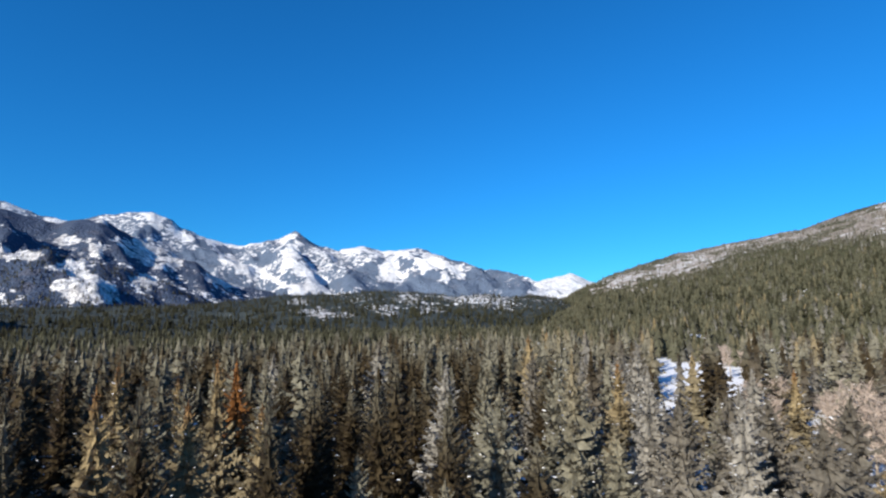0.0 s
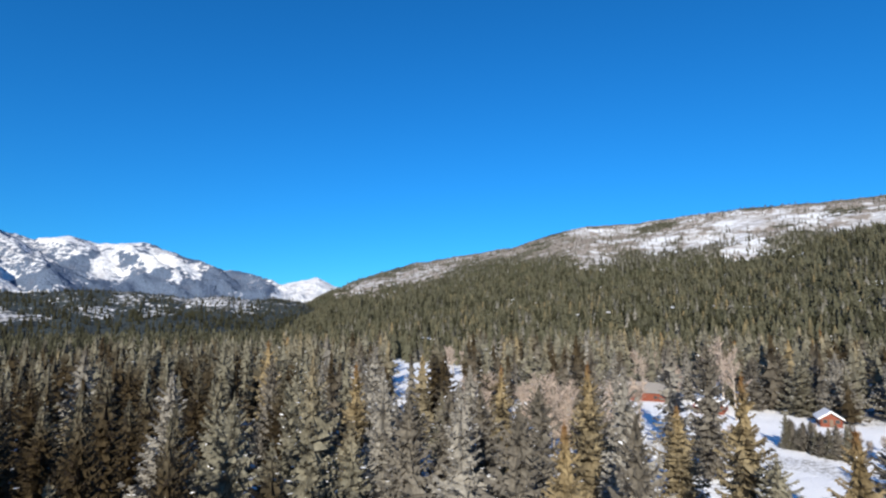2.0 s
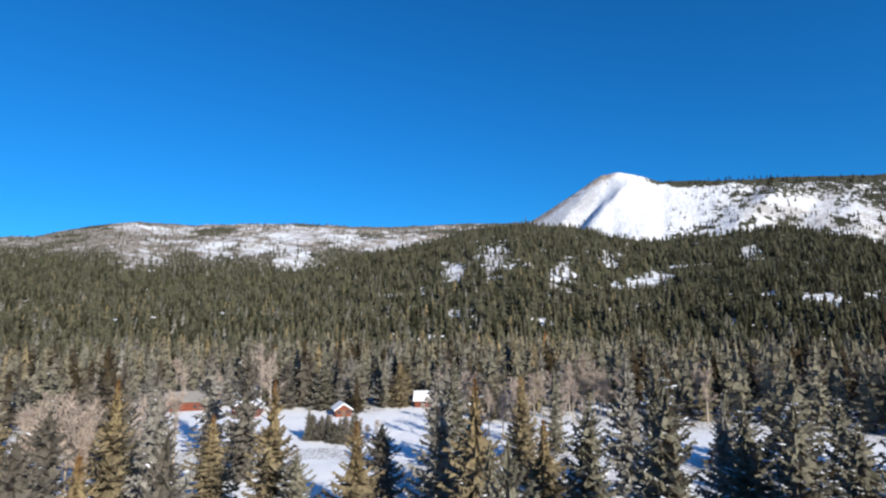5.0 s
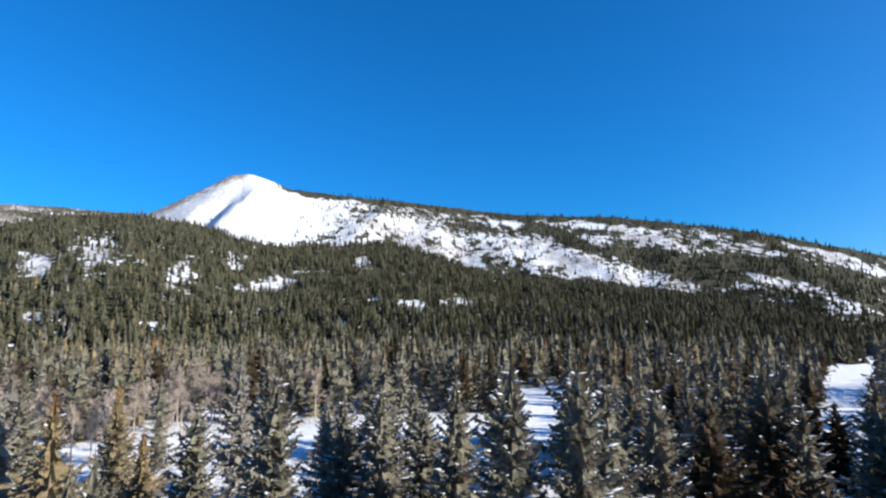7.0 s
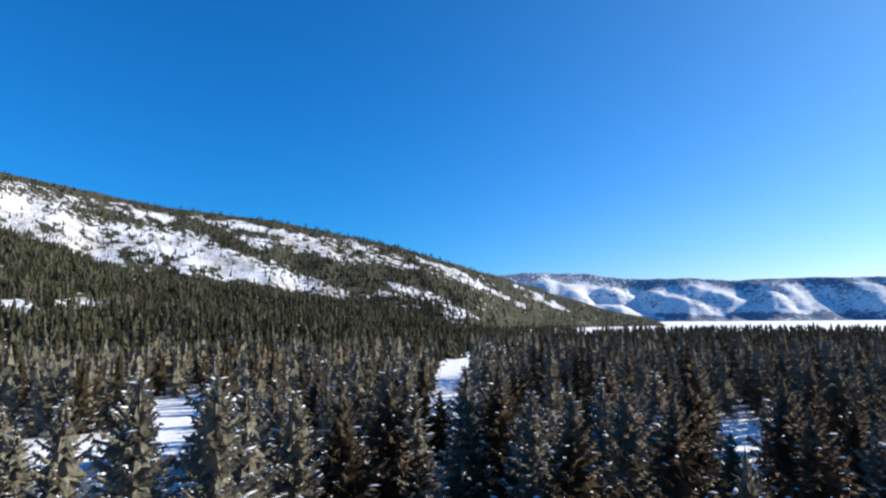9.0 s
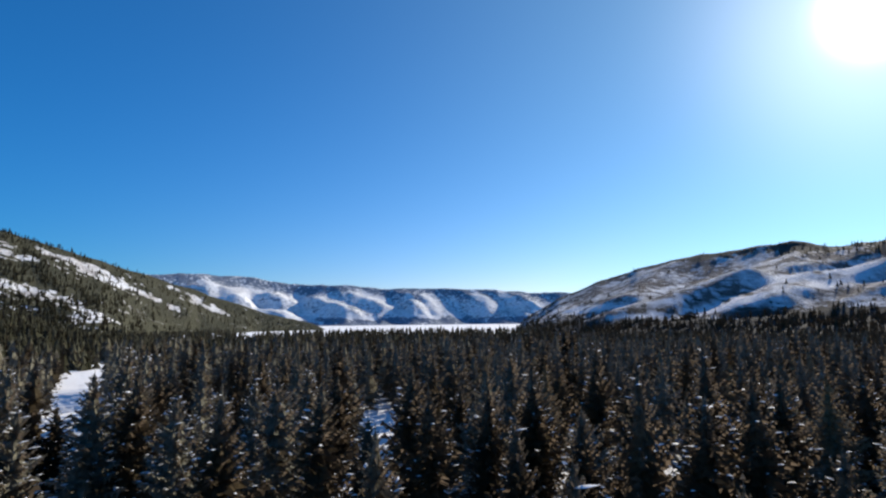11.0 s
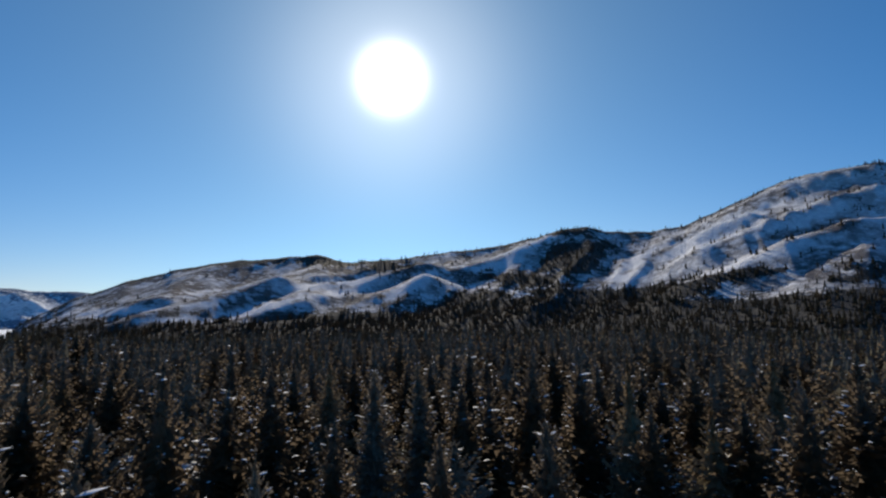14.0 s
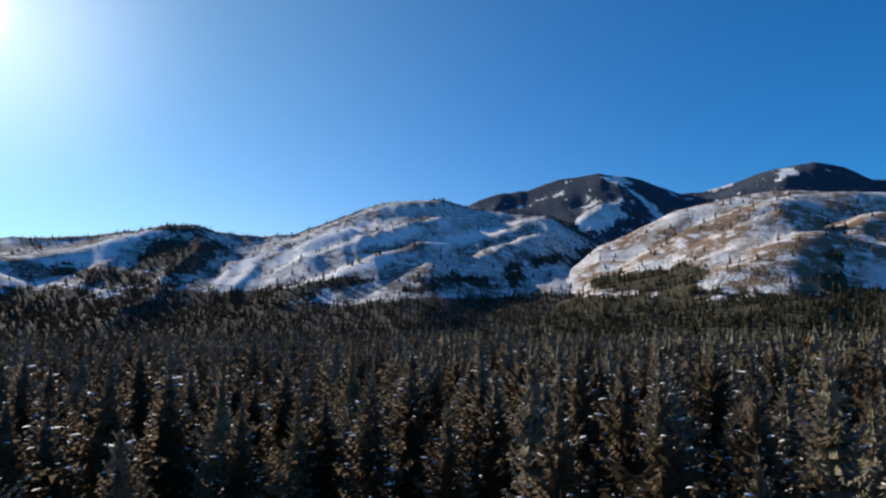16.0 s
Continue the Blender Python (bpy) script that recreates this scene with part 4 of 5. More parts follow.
def spruce(seed, H, R, tint, share, label, whorls=24, sides=8, shape=0.5, gaps=0.1):
    """One spruce of height H and crown radius R, at the origin, with trunk, crown and snow."""
    rand = np.random.default_rng(seed)
    root = new("spruce_tree")
    tv, tt = taper([(0, 0, -0.4), (0.03, 0, 0.3 * H), (0, 0.04, 0.7 * H), (0, 0, 0.97 * H)], [0.24, 0.18, 0.09, 0.02])
    part("trunk", quick_mesh("trunk", tv, tt, [BARK], soft=True), root)
    cv, ct, spots = spruce_crown(rand, H, R, whorls, sides, shape=shape, gaps=gaps)
    # cone-laden tops are browner, and the sun on them is put into the tint
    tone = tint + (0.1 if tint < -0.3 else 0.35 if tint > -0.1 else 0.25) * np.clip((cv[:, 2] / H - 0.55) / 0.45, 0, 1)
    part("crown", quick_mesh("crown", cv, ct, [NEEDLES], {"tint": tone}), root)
    sv, st = snow_load(rand, spots, share)
    if len(sv):
        part("snow_load", quick_mesh("snow_load", sv, st, [LOAD], soft=True), root, "lumps of white snow on the fronds")["kind"] = "stuff"
    return tagged(root, label, "tree", "spruces of the near woods")


OLIVE = "dark olive-green spruce with sunlit brown top and snow specks"
# needles darkened to paint the shade of side-lit and backlit trees
SHADED = "deep green-black spruce, darkened for shade, with an olive-brown lit top"
SILVER = "silver-grey blue spruce with snow lying on its fronds"
WARM = "sunlit olive-gold spruce with a dense cone of fronds"
GOLD = "golden-brown sunlit spruce standing over the snow"
RUST = "dying rust-orange spruce among green ones"
KINDS = [
    spruce(11, 20, 4.3, 0.15, 0.26, OLIVE), spruce(12, 20, 3.8, 0.3, 0.16, OLIVE, 26), spruce(13, 20, 4.7, 0.05, 0.28, OLIVE, 22, 9),
    spruce(14, 20, 3.6, 0.2, 0.17, OLIVE, 27, 7, 0.4), spruce(15, 20, 4.5, -0.62, 0.15, SILVER, 23, 8), spruce(16, 20, 4.2, -0.8, 0.2, SILVER, 24, 8, 0.4),
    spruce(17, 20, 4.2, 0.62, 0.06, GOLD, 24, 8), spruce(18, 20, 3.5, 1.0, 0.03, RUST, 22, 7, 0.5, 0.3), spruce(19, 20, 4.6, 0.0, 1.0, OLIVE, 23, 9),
    spruce(20, 20, 4.8, -0.24, 0.34, SHADED, 24, 8), spruce(21, 20, 4.3, -0.27, 0.3, SHADED, 26, 7),
    spruce(22, 20, 4.4, 0.12, 0.04, WARM, 24, 8), spruce(23, 20, 4.0, -0.27, 0.04, SHADED, 26, 8),
]

# bearing, distance, height of the trees that stand out
STAND_WEST = [(31.3, 58, 24), (24.2, 62, 22), (17.9, 70, 20), (12.6, 88, 20), (9.2, 96, 18), (3.1, 96, 18), (0.0, 88, 23), (-2.3, 105, 22), (20.2, 92, 24),
              (-9.8, 88, 22), (-16.7, 66, 18), (-20.1, 88, 22), (-26.3, 70, 21), (-28.9, 117, 20), (-4.6, 117, 18), (6.8, 117, 17), (27.9, 75, 22)]
STAND_MEADOW = [(-12.7, 66, 26), (-17.3, 88, 23), (-20.1, 70, 23), (-31.8, 105, 21), (-37.7, 55, 20), (-40.2, 88, 23), (-43.9, 70, 24), (-48.4, 96, 16),
                (-53.9, 75, 23), (-56.0, 70, 15), (-62.2, 66, 19), (-64.6, 81, 16), (-71.5, 96, 21), (-74.3, 64, 23.7), (-80.9, 75, 17), (-85.0, 66, 21),
                (-22.4, 66, 21), (-33.2, 58, 21), (-70.7, 70, 24), (-27.5, 62, 22), (-30.0, 78, 20), (-35.5, 75, 21)]
STAND_RIVER = [(-92.5, 55, 25), (-98.9, 70, 20), (-102.5, 66, 22), (-106.9, 75, 19), (-110.2, 58, 24), (-116.4, 50, 26), (-122.4, 51, 26), (-125.4, 58, 24),
               (-102.2, 81, 20), (-106.0, 88, 20), (-116.2, 66, 23), (-121.9, 66, 23), (-129.8, 62, 23), (-134.7, 66, 24), (-138.8, 70, 25)]
STAND_SOUTH = [(-141.3, 70, 21), (-146.5, 88, 23), (-149.4, 88, 23), (-153.3, 75, 21), (-157.1, 66, 22), (-161.9, 75, 23), (-166.4, 62, 23), (-171.2, 70, 18),
               (-175.4, 75, 24), (-177.6, 66, 22), (-182.8, 75, 21), (-187.2, 88, 23), (-191.8, 75, 18), (-196.4, 88, 22), (-203.0, 70, 21), (-207.1, 75, 17),
               (-189.5, 240, 27), (-190.3, 246, 26), (-188.8, 250, 25.5)]
STAND_EAST = [(-211.7, 105, 21), (-216.3, 75, 22), (-221.3, 75, 23), (-225.3, 66, 21), (-232.5, 66, 24), (-206.7, 105, 22), (-221.9, 105, 21), (-227.6, 75, 18),
              (-236.9, 88, 21), (-241.3, 88, 17), (-246.9, 88, 22), (-250.4, 75, 19), (-258.8, 75, 22), (-264.8, 88, 22), (-248.3, 75, 18), (-259.0, 117, 22),
              (-271.5, 88, 19), (-278.6, 88, 17), (-277.1, 105, 22), (-283.7, 88, 20), (-288.8, 88, 16), (-292.9, 88, 20), (-294.7, 75, 17), (-298.3, 70, 20)]
STAND_YARD = [(-55.0, 200, 17), (-57.2, 206, 18), (-58.6, 198, 16), (-61.0, 197, 19), (-61.8, 199, 17), (-64.6, 200, 18), (-66.2, 197, 16), (-72.6, 203, 18), (-53.0, 208, 16),
              (-49.6, 214, 15), (-43.2, 214, 17), (-71.6, 196, 17), (-56.1, 214, 20), (-65.4, 211, 19), (-86.6, 214, 15), (-89.2, 219, 16)]
RUSTY, GOLDEN = [20.2], [-37.7, -17.3, -53.9, -44.0, -31.8, -48.4, -74.3, 24.2, 17.9]
trees_near = []  # x, y


def kind_for(az, rand):
    silver = 0.05 + 0.66 * float(smooth(-6, -20, az) * smooth(-80, -60, az)) + 0.08 * float(smooth(-60, -75, az) * smooth(-140, -115, az)) - 0.05 * float(smooth(-115, -140, az))
    v = rand.uniform()
    if v < silver:
        return KINDS[4] if rand.uniform() < 0.5 else KINDS[5]
    if v < silver + 0.08 + 0.1 * float(smooth(-14, -24, az) * smooth(-58, -48, az)):
        return KINDS[6]
    # darkened kinds where the sun stands behind or beside the trees
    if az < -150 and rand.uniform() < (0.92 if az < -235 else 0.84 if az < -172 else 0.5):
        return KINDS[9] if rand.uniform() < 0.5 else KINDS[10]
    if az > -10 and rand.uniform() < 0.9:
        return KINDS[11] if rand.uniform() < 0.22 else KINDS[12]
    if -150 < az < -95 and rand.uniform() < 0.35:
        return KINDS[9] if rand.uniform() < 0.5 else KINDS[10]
    if -182 < az < -78 and rand.uniform() < 0.7:
        return KINDS[8]
    return KINDS[(0, 1, 2, 3, 8)[int(rand.integers(5))]]


def plant(kind, x, y, height, rand, widen=1.0):
    s = height / 20.0
    w = widen * (0.75 + 0.25 * s)
    z = float(floor_height(np.array(x), np.array(y)))
    m = pose(x, y, z, rand.uniform(-1.5, 1.5), rand.uniform(-1.5, 1.5), rand.uniform(0, 360)) @ Matrix.Diagonal((w, w, s, 1))
    trees_near.append((x, y))
    return copy_thing(kind, m)


prand = np.random.default_rng(3)
for stand in (STAND_WEST, STAND_MEADOW, STAND_RIVER, STAND_SOUTH, STAND_EAST, STAND_YARD):
    for az, r, height in stand:
        p = bearing(az, r)
        kind = KINDS[7] if az in RUSTY else KINDS[6] if az in GOLDEN else kind_for(az, prand)
        plant(kind, p.x, p.y, height, prand, 1.22)

# a row of young spruces across the meadow
for k in range(15):
    p = bearing(-57.0 - 0.36 * k + prand.uniform(-0.15, 0.15), 150 - 0.4 * k + prand.uniform(-4, 4))
    plant(KINDS[4] if k % 3 else KINDS[0], p.x, p.y, prand.uniform(4.5, 8.0), prand, 0.55)

# ---------------------------------------------------------------- the woods between and behind them


def scatter(n, r0, r1, gap, seed, az0=0.0, az1=360.0, taken=()):
    """Random places between two rings, no nearer to one another than gap (on a grid of that size)."""
    rand = np.random.default_rng(seed)
    az = rand.uniform(az0, az1, n)
    r = np.sqrt(rand.uniform(r0 * r0, r1 * r1, n))
    x, y = -np.sin(np.radians(az)) * r, np.cos(np.radians(az)) * r
    grid, keep = {}, []
    for tx, ty in taken:
        grid.setdefault((int(tx // gap), int(ty // gap)), []).append((tx, ty))
    for i in range(n):
        cx, cy = int(x[i] // gap), int(y[i] // gap)
        near = [q for a in (-1, 0, 1) for b in (-1, 0, 1) for q in grid.get((cx + a, cy + b), ())]
        if all((q[0] - x[i]) ** 2 + (q[1] - y[i]) ** 2 > gap * gap for q in near):
            grid.setdefault((cx, cy), []).append((x[i], y[i]))
            keep.append(i)
    return x[keep], y[keep]


def thin_meadow(x, y):
    """Fewer trees between the hover point and the meadow and river, so that the snow shows through."""
    az = np.degrees(np.arctan2(-x, y))
    r = np.hypot(x, y)
    gate = smooth(-128, -118, az) * (1 - smooth(-48, -42, az)) * smooth(48, 58, r) * (1 - smooth(175, 185, r))
    open_front = smooth(-71, -68, az) * (1 - smooth(-52, -48, az))
    aspens = smooth(-43, -40, az) * (1 - smooth(-31, -28, az)) * smooth(50, 58, r) * (1 - smooth(140, 150, r))
    strip = smooth(-30, -28, az) * (1 - smooth(-21, -19, az)) * smooth(98, 106, r)
    return (1 - (0.76 + 0.12 * open_front) * gate) * (1 - 0.75 * aspens) * (1 - 0.78 * strip)


def clumps(x, y):
    """Near by, the woods stand in clumps with dark gaps."""
    return 0.25 + 0.95 * smooth(0.36, 0.6, fbm(x / 26, y / 26, 121, 2))


x, y = scatter(4000, 34, 118, 8.0, 5, taken=trees_near)
dens = woods(x, y, x * 0, np.zeros(len(x), int)) * thin_meadow(x, y) * clumps(x, y)
ok = dens > np.random.default_rng(6).uniform(0, 1, len(x))
x, y = x[ok], y[ok]
order = np.argsort(np.hypot(x, y))[:170]
lo = set(order.tolist())
for i in order:
    az = math.degrees(math.atan2(-x[i], y[i]))
    az = az - 360 if az > 62 else az
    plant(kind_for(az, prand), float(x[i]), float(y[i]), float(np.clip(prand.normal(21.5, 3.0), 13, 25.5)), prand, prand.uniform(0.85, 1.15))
rest = np.array([i not in lo for i in range(len(x))], bool)
rest_x, rest_y = x[rest], y[rest]
for k in KINDS:
    for o in (*k.children_recursive, k):
        bpy.data.objects.remove(o)


def template(seed, kind):
    """A plain spruce 1 m high for the joined woods: corners, triangles, tint offset by height, material slots."""
    rand = np.random.default_rng(seed)
    if kind in ("mid", "small"):
        v, t, spots = (spruce_crown(rand, 20, rand.uniform(3.6, 4.6), 13, 6, stops=3, tufts=34, tuft=1.0, core=(12, 8)) if kind == "mid" else
                       spruce_crown(rand, 20, rand.uniform(3.6, 4.5), 8, 4, stops=2, tufts=12, tuft=1.2, core=(8, 6)))
        sv, st = snow_load(rand, spots, (0.0 if seed % 100 < 2 else 0.09) if kind == "mid" else 0.025, 0.8 if kind == "mid" else 1.2)
        if len(sv):
            v, t, cut = np.vstack([v, sv]), np.vstack([t, st + len(v)]), len(t)
        else:
            cut = len(t)
        return v / 20, t, (np.arange(len(t)) >= cut).astype(int)
    V, T = [], []
    R = rand.uniform(2.7, 3.7) / 20
    tiers, m = (3, 6) if kind == "far" else (2, 4)
    for k in range(tiers):  # ragged skirts, one over the other
        u, b, ph = k / tiers, len(V), rand.uniform(0, 6.28)
        V.append((rand.uniform(-0.015, 0.015), rand.uniform(-0.015, 0.015), min(1.0, u + 1.25 / tiers)))
        for j in range(m):
            a = ph + 6.2832 * (j + rand.uniform(-0.25, 0.25)) / m
            rr = R * (1 - u) ** 0.7 * (rand.uniform(0.95, 1.3) if j % 2 else rand.uniform(0.55, 0.85))
            V.append((rr * math.cos(a), rr * math.sin(a), 0.03 + u * 0.93 + (rand.uniform(-0.06, 0.0) if j % 2 else rand.uniform(0.02, 0.1))))
        T += [(b, b + 1 + j, b + 1 + (j + 1) % m) for j in range(m)]
    return np.array(V), np.array(T), np.zeros(len(T), int)


def woods_mesh(name, kind, x, y, z, high, tint, seed, label, variants=6, broad=1.0):
    rand = np.random.default_rng(seed)
    pick = rand.integers(0, variants, len(x))
    if kind == "mid":  # the woods towards the range carry hardly any snow
        az = np.degrees(np.arctan2(-x, y))
        pick = np.where((az > -9) & (az < 62) & (rand.uniform(0, 1, len(x)) < 0.9), pick % 2, pick)
    VV, TT, AA, SS, base = [], [], [], [], 0
    for k in range(variants):
        v, t, slot = template(seed * 100 + k, kind)
        m = np.where(pick == k)[0]
        if not len(m):
            continue
        a = rand.uniform(0, 6.28, len(m))
        s, w = high[m], high[m] * rand.uniform(0.85, 1.2, len(m)) * broad
        X = x[m, None] + (np.cos(a)[:, None] * v[None, :, 0] - np.sin(a)[:, None] * v[None, :, 1]) * w[:, None]
        Y = y[m, None] + (np.sin(a)[:, None] * v[None, :, 0] + np.cos(a)[:, None] * v[None, :, 1]) * w[:, None]
        Z = z[m, None] + v[None, :, 2] * s[:, None]
        VV.append(np.stack([X, Y, Z], -1).reshape(-1, 3))
        TT.append((t[None] + (np.arange(len(m)) * len(v))[:, None, None]).reshape(-1, 3) + base)
        # browner tops: cones, and sunlight painted in by height
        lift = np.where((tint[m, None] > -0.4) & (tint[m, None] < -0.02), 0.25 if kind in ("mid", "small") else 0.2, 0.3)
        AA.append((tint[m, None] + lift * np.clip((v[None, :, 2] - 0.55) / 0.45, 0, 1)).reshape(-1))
        SS.append(np.tile(slot, len(m)))
        base += len(m) * len(v)
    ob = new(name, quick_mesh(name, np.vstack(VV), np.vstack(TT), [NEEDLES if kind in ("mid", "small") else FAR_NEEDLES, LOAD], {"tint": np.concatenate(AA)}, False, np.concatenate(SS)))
    return tagged(ob, label, "woods", kind="stuff")


def tint_for(x, y, rand):
    az = np.degrees(np.arctan2(-x, y))
    az = np.where(az > 62, az - 360, az)
    # tint follows the sun's bearing: side-lit and backlit woods painted darker, browner
    t = rand.normal(0.12, 0.26, len(x)).clip(-0.2, 0.8) + 0.26 * smooth(-180, -200, az)
    t = t - 0.16 * smooth(-82, -105, az) * smooth(-190, -165, az)
    silver = rand.uniform(size=len(x)) < (0.05 + 0.6 * smooth(-6, -20, az) * smooth(-84, -62, az) + 0.08 * smooth(-60, -75, az) * smooth(-140, -115, az) - 0.05 * smooth(-115, -140, az)) * (1 - 0.7 * smooth(170, 240, np.hypot(x, y)))
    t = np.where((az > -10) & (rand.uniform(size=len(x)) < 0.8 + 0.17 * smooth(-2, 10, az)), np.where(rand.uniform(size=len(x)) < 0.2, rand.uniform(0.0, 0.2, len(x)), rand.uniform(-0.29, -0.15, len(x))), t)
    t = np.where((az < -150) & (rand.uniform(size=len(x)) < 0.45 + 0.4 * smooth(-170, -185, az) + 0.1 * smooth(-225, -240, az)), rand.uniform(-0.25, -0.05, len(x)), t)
    return np.where(silver, rand.uniform(-0.85, -0.42, len(x)), t)


wr = np.random.default_rng(12)
mx, my = scatter(12000, 118, 185, 7.9, 15)
d = woods(mx, my, mx * 0, np.zeros(len(mx), int)) * thin_meadow(mx, my) * (0.4 + 0.6 * clumps(mx, my))
m = d > wr.uniform(0, 1, len(mx))
mx, my = np.r_[rest_x, mx[m]], np.r_[rest_y, my[m]]
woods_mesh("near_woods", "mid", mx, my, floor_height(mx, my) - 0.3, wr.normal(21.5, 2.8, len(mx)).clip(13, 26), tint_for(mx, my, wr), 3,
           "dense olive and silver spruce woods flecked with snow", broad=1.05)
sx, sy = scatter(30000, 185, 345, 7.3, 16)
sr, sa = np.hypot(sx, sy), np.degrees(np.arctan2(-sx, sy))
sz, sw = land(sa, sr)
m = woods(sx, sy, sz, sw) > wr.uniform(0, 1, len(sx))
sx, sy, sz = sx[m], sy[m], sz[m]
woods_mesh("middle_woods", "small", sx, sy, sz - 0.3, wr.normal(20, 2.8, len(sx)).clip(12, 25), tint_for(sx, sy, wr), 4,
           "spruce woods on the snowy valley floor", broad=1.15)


def belt(name, kind, n, r0, r1, high, spread, tone, seed, label, variants, broad):
    fa, fr = wr.uniform(-300, 62, n), (wr.uniform(r0, r1, n) if r0 > 800 else np.sqrt(wr.uniform(r0 * r0, r1 * r1, n)))
    fx, fy = -np.sin(np.radians(fa)) * fr, np.cos(np.radians(fa)) * fr
    fz, fw = land(fa, fr)
    limit = np.array([1900.0] + [h["far"] for h in HILLS.values()])[fw]
    m = (woods(fx, fy, fz, fw) > wr.uniform(0, 1, n)) & (fr < limit * 0.995)
    # on the flat only the first rows can be told apart
    m &= (fw > 0) | (wr.uniform(0, 1, n) < np.clip(1.4 - fr / 900, 0.3, 1))
    up = np.degrees(np.arctan2(fz - EYE, fr))
    keep = np.ones(n)
    for k, share in (("burnt_hills", np.maximum(0.06 + 0.94 * smooth(-204, -222, fa), smooth(0.6, 0.0, up))), ("valley_bench", 0.45),
                     ("white_dome", 1 - 0.7 * smooth(-143, -149, fa))):
        keep = np.where(fw == NAMES.index(k) + 1, share, keep)
    m &= wr.uniform(0, 1, n) < keep
    fx, fy, fz, fr, fw = fx[m], fy[m], fz[m], fr[m], fw[m]
    tall = (wr.normal(high, spread, len(fx)) * (1 - 0.3 * smooth(r0, r1, fr))).clip(5, 20)
    fa = np.degrees(np.arctan2(-fx, fy))
    fa = np.where(fa > 62, fa - 360, fa)
    low_hill = np.isin(fw, [NAMES.index(k) + 1 for k in ("burnt_hills", "brown_hill")])
    tall = np.where(low_hill, tall * 0.72, tall)
    tint = tint_for(fx, fy, wr)
    # side-lit slopes: more shade put into the tint
    tint = np.where(tint > -0.3, np.maximum(tint - 0.1 - 0.14 * smooth(-85, -125, fa), -0.28), tint).clip(-1, 1) * tone
    deep = np.isin(fw, [NAMES.index(k) + 1 for k in ("valley_bench", "white_dome", "burnt_hills", "dark_peaks", "lake_hills")])  # far hills' woods, their shade put into a darker tint
    tint = np.where(deep, wr.uniform(-0.38, -0.15, len(fx)), tint)
    high_up = np.degrees(np.arctan2(fz - EYE, fr)) > 4.6 + 0.04 * np.abs(fa + 50) + wr.normal(0, 0.5, len(fx)) - 2.4 * smooth(-34, -22, fa)
    aspen = (fw == NAMES.index("long_ridge") + 1) & high_up & (wr.uniform(0, 1, len(fx)) < 0.7)
    tint = np.where(aspen, wr.uniform(-0.75, -0.5, len(fx)), tint)
    woods_mesh(name, kind, fx, fy, fz - 0.5, tall, tint, seed, label, variants, broad)


belt("far_woods", "far", 32000, 345, 900, 15.5, 2.6, 0.9, 5, "spruce forest over the valley and lower hills", 10, 1.5)
belt("distant_woods", "speck", 100000, 900, 2320, 14.5, 2.4, 0.7, 6, "distant spruce trees over the snowy upper hills", 10, 1.5)

# ---------------------------------------------------------------- bare aspens and willows round the meadow


def bare_tree(seed, H, R, name, label, category, group, stems=1, twigs=1000):
    rand = np.random.default_rng(seed)
    root = new(name)
    V, T, LV, LT = [], [], [], []
    tips = []
    for k in range(stems):
        lean = np.array([rand.uniform(-0.1, 0.1), rand.uniform(-0.1, 0.1)]) * (H if stems > 1 else 0.3 * H)
        v, t = taper([(0, 0, -0.3), (lean[0] * 0.4, lean[1] * 0.4, 0.4 * H), (lean[0], lean[1], 0.92 * H)], [0.018 * H / stems ** 0.5, 0.012 * H / stems ** 0.5, 0.02], 6)
        LT += (t + len(LV)).tolist()
        LV += v.tolist()
        for j in range(11):
            u = rand.uniform(0.3, 0.85)
            a = rand.uniform(0, 6.28)
            base = np.array([lean[0] * u, lean[1] * u, H * u])
            tip = base + np.array([math.cos(a), math.sin(a), 0]) * R * rand.uniform(0.5, 0.95) * (1.15 - u * 0.7) + np.array([0, 0, H * rand.uniform(0.12, 0.26)])
            v, t = taper([base, (base + tip) / 2 - np.array([0, 0, 0.02 * H]), tip], [0.006 * H, 0.004 * H, 0.01], 4)
            LT += (t + len(LV)).tolist()
            LV += v.tolist()
            tips.append((base, tip))
    for k in range(twigs):
        p0, p1 = tips[int(rand.integers(len(tips)))]
        p = p0 + (p1 - p0) * rand.uniform(0.25, 1.05)
        d = np.array([rand.normal(0, 0.6), rand.normal(0, 0.6), rand.uniform(0.2, 1.1)])
        l = 0.09 * H * rand.uniform(0.5, 1.2)
        s2 = np.array([rand.normal(), rand.normal(), rand.normal()])
        s2 = s2 / np.linalg.norm(s2) * rand.uniform(0.04, 0.085)
        b = len(V)
        V += [p - s2, p + s2, p + d * l]
        T.append((b, b + 1, b + 2))
    part("trunk", quick_mesh("trunk", np.array(LV), np.array(LT), [ASPEN_BARK], soft=True), root)
    part("crown", quick_mesh("crown", np.array(V), np.array(T), [TWIGS]), root)
    return tagged(root, label, category, group)


ASPENS = [bare_tree(61, 15, 3.4, "bare_aspen", "leafless beige aspen with a fuzzy twig crown", "tree", "bare trees round the meadow"),
          bare_tree(62, 15, 2.8, "bare_aspen", "leafless beige aspen with a fuzzy twig crown", "tree", "bare trees round the meadow"),
          bare_tree(63, 15, 3.9, "bare_aspen", "leafless pinkish-grey cottonwood with spreading twigs", "tree", "bare trees round the meadow", 3, 800)]
WILLOW = bare_tree(64, 2.6, 1.1, "willow_shrub", "low grey-brown willow shrub in meadow snow", "shrub", "willows on the meadow", 6, 420)
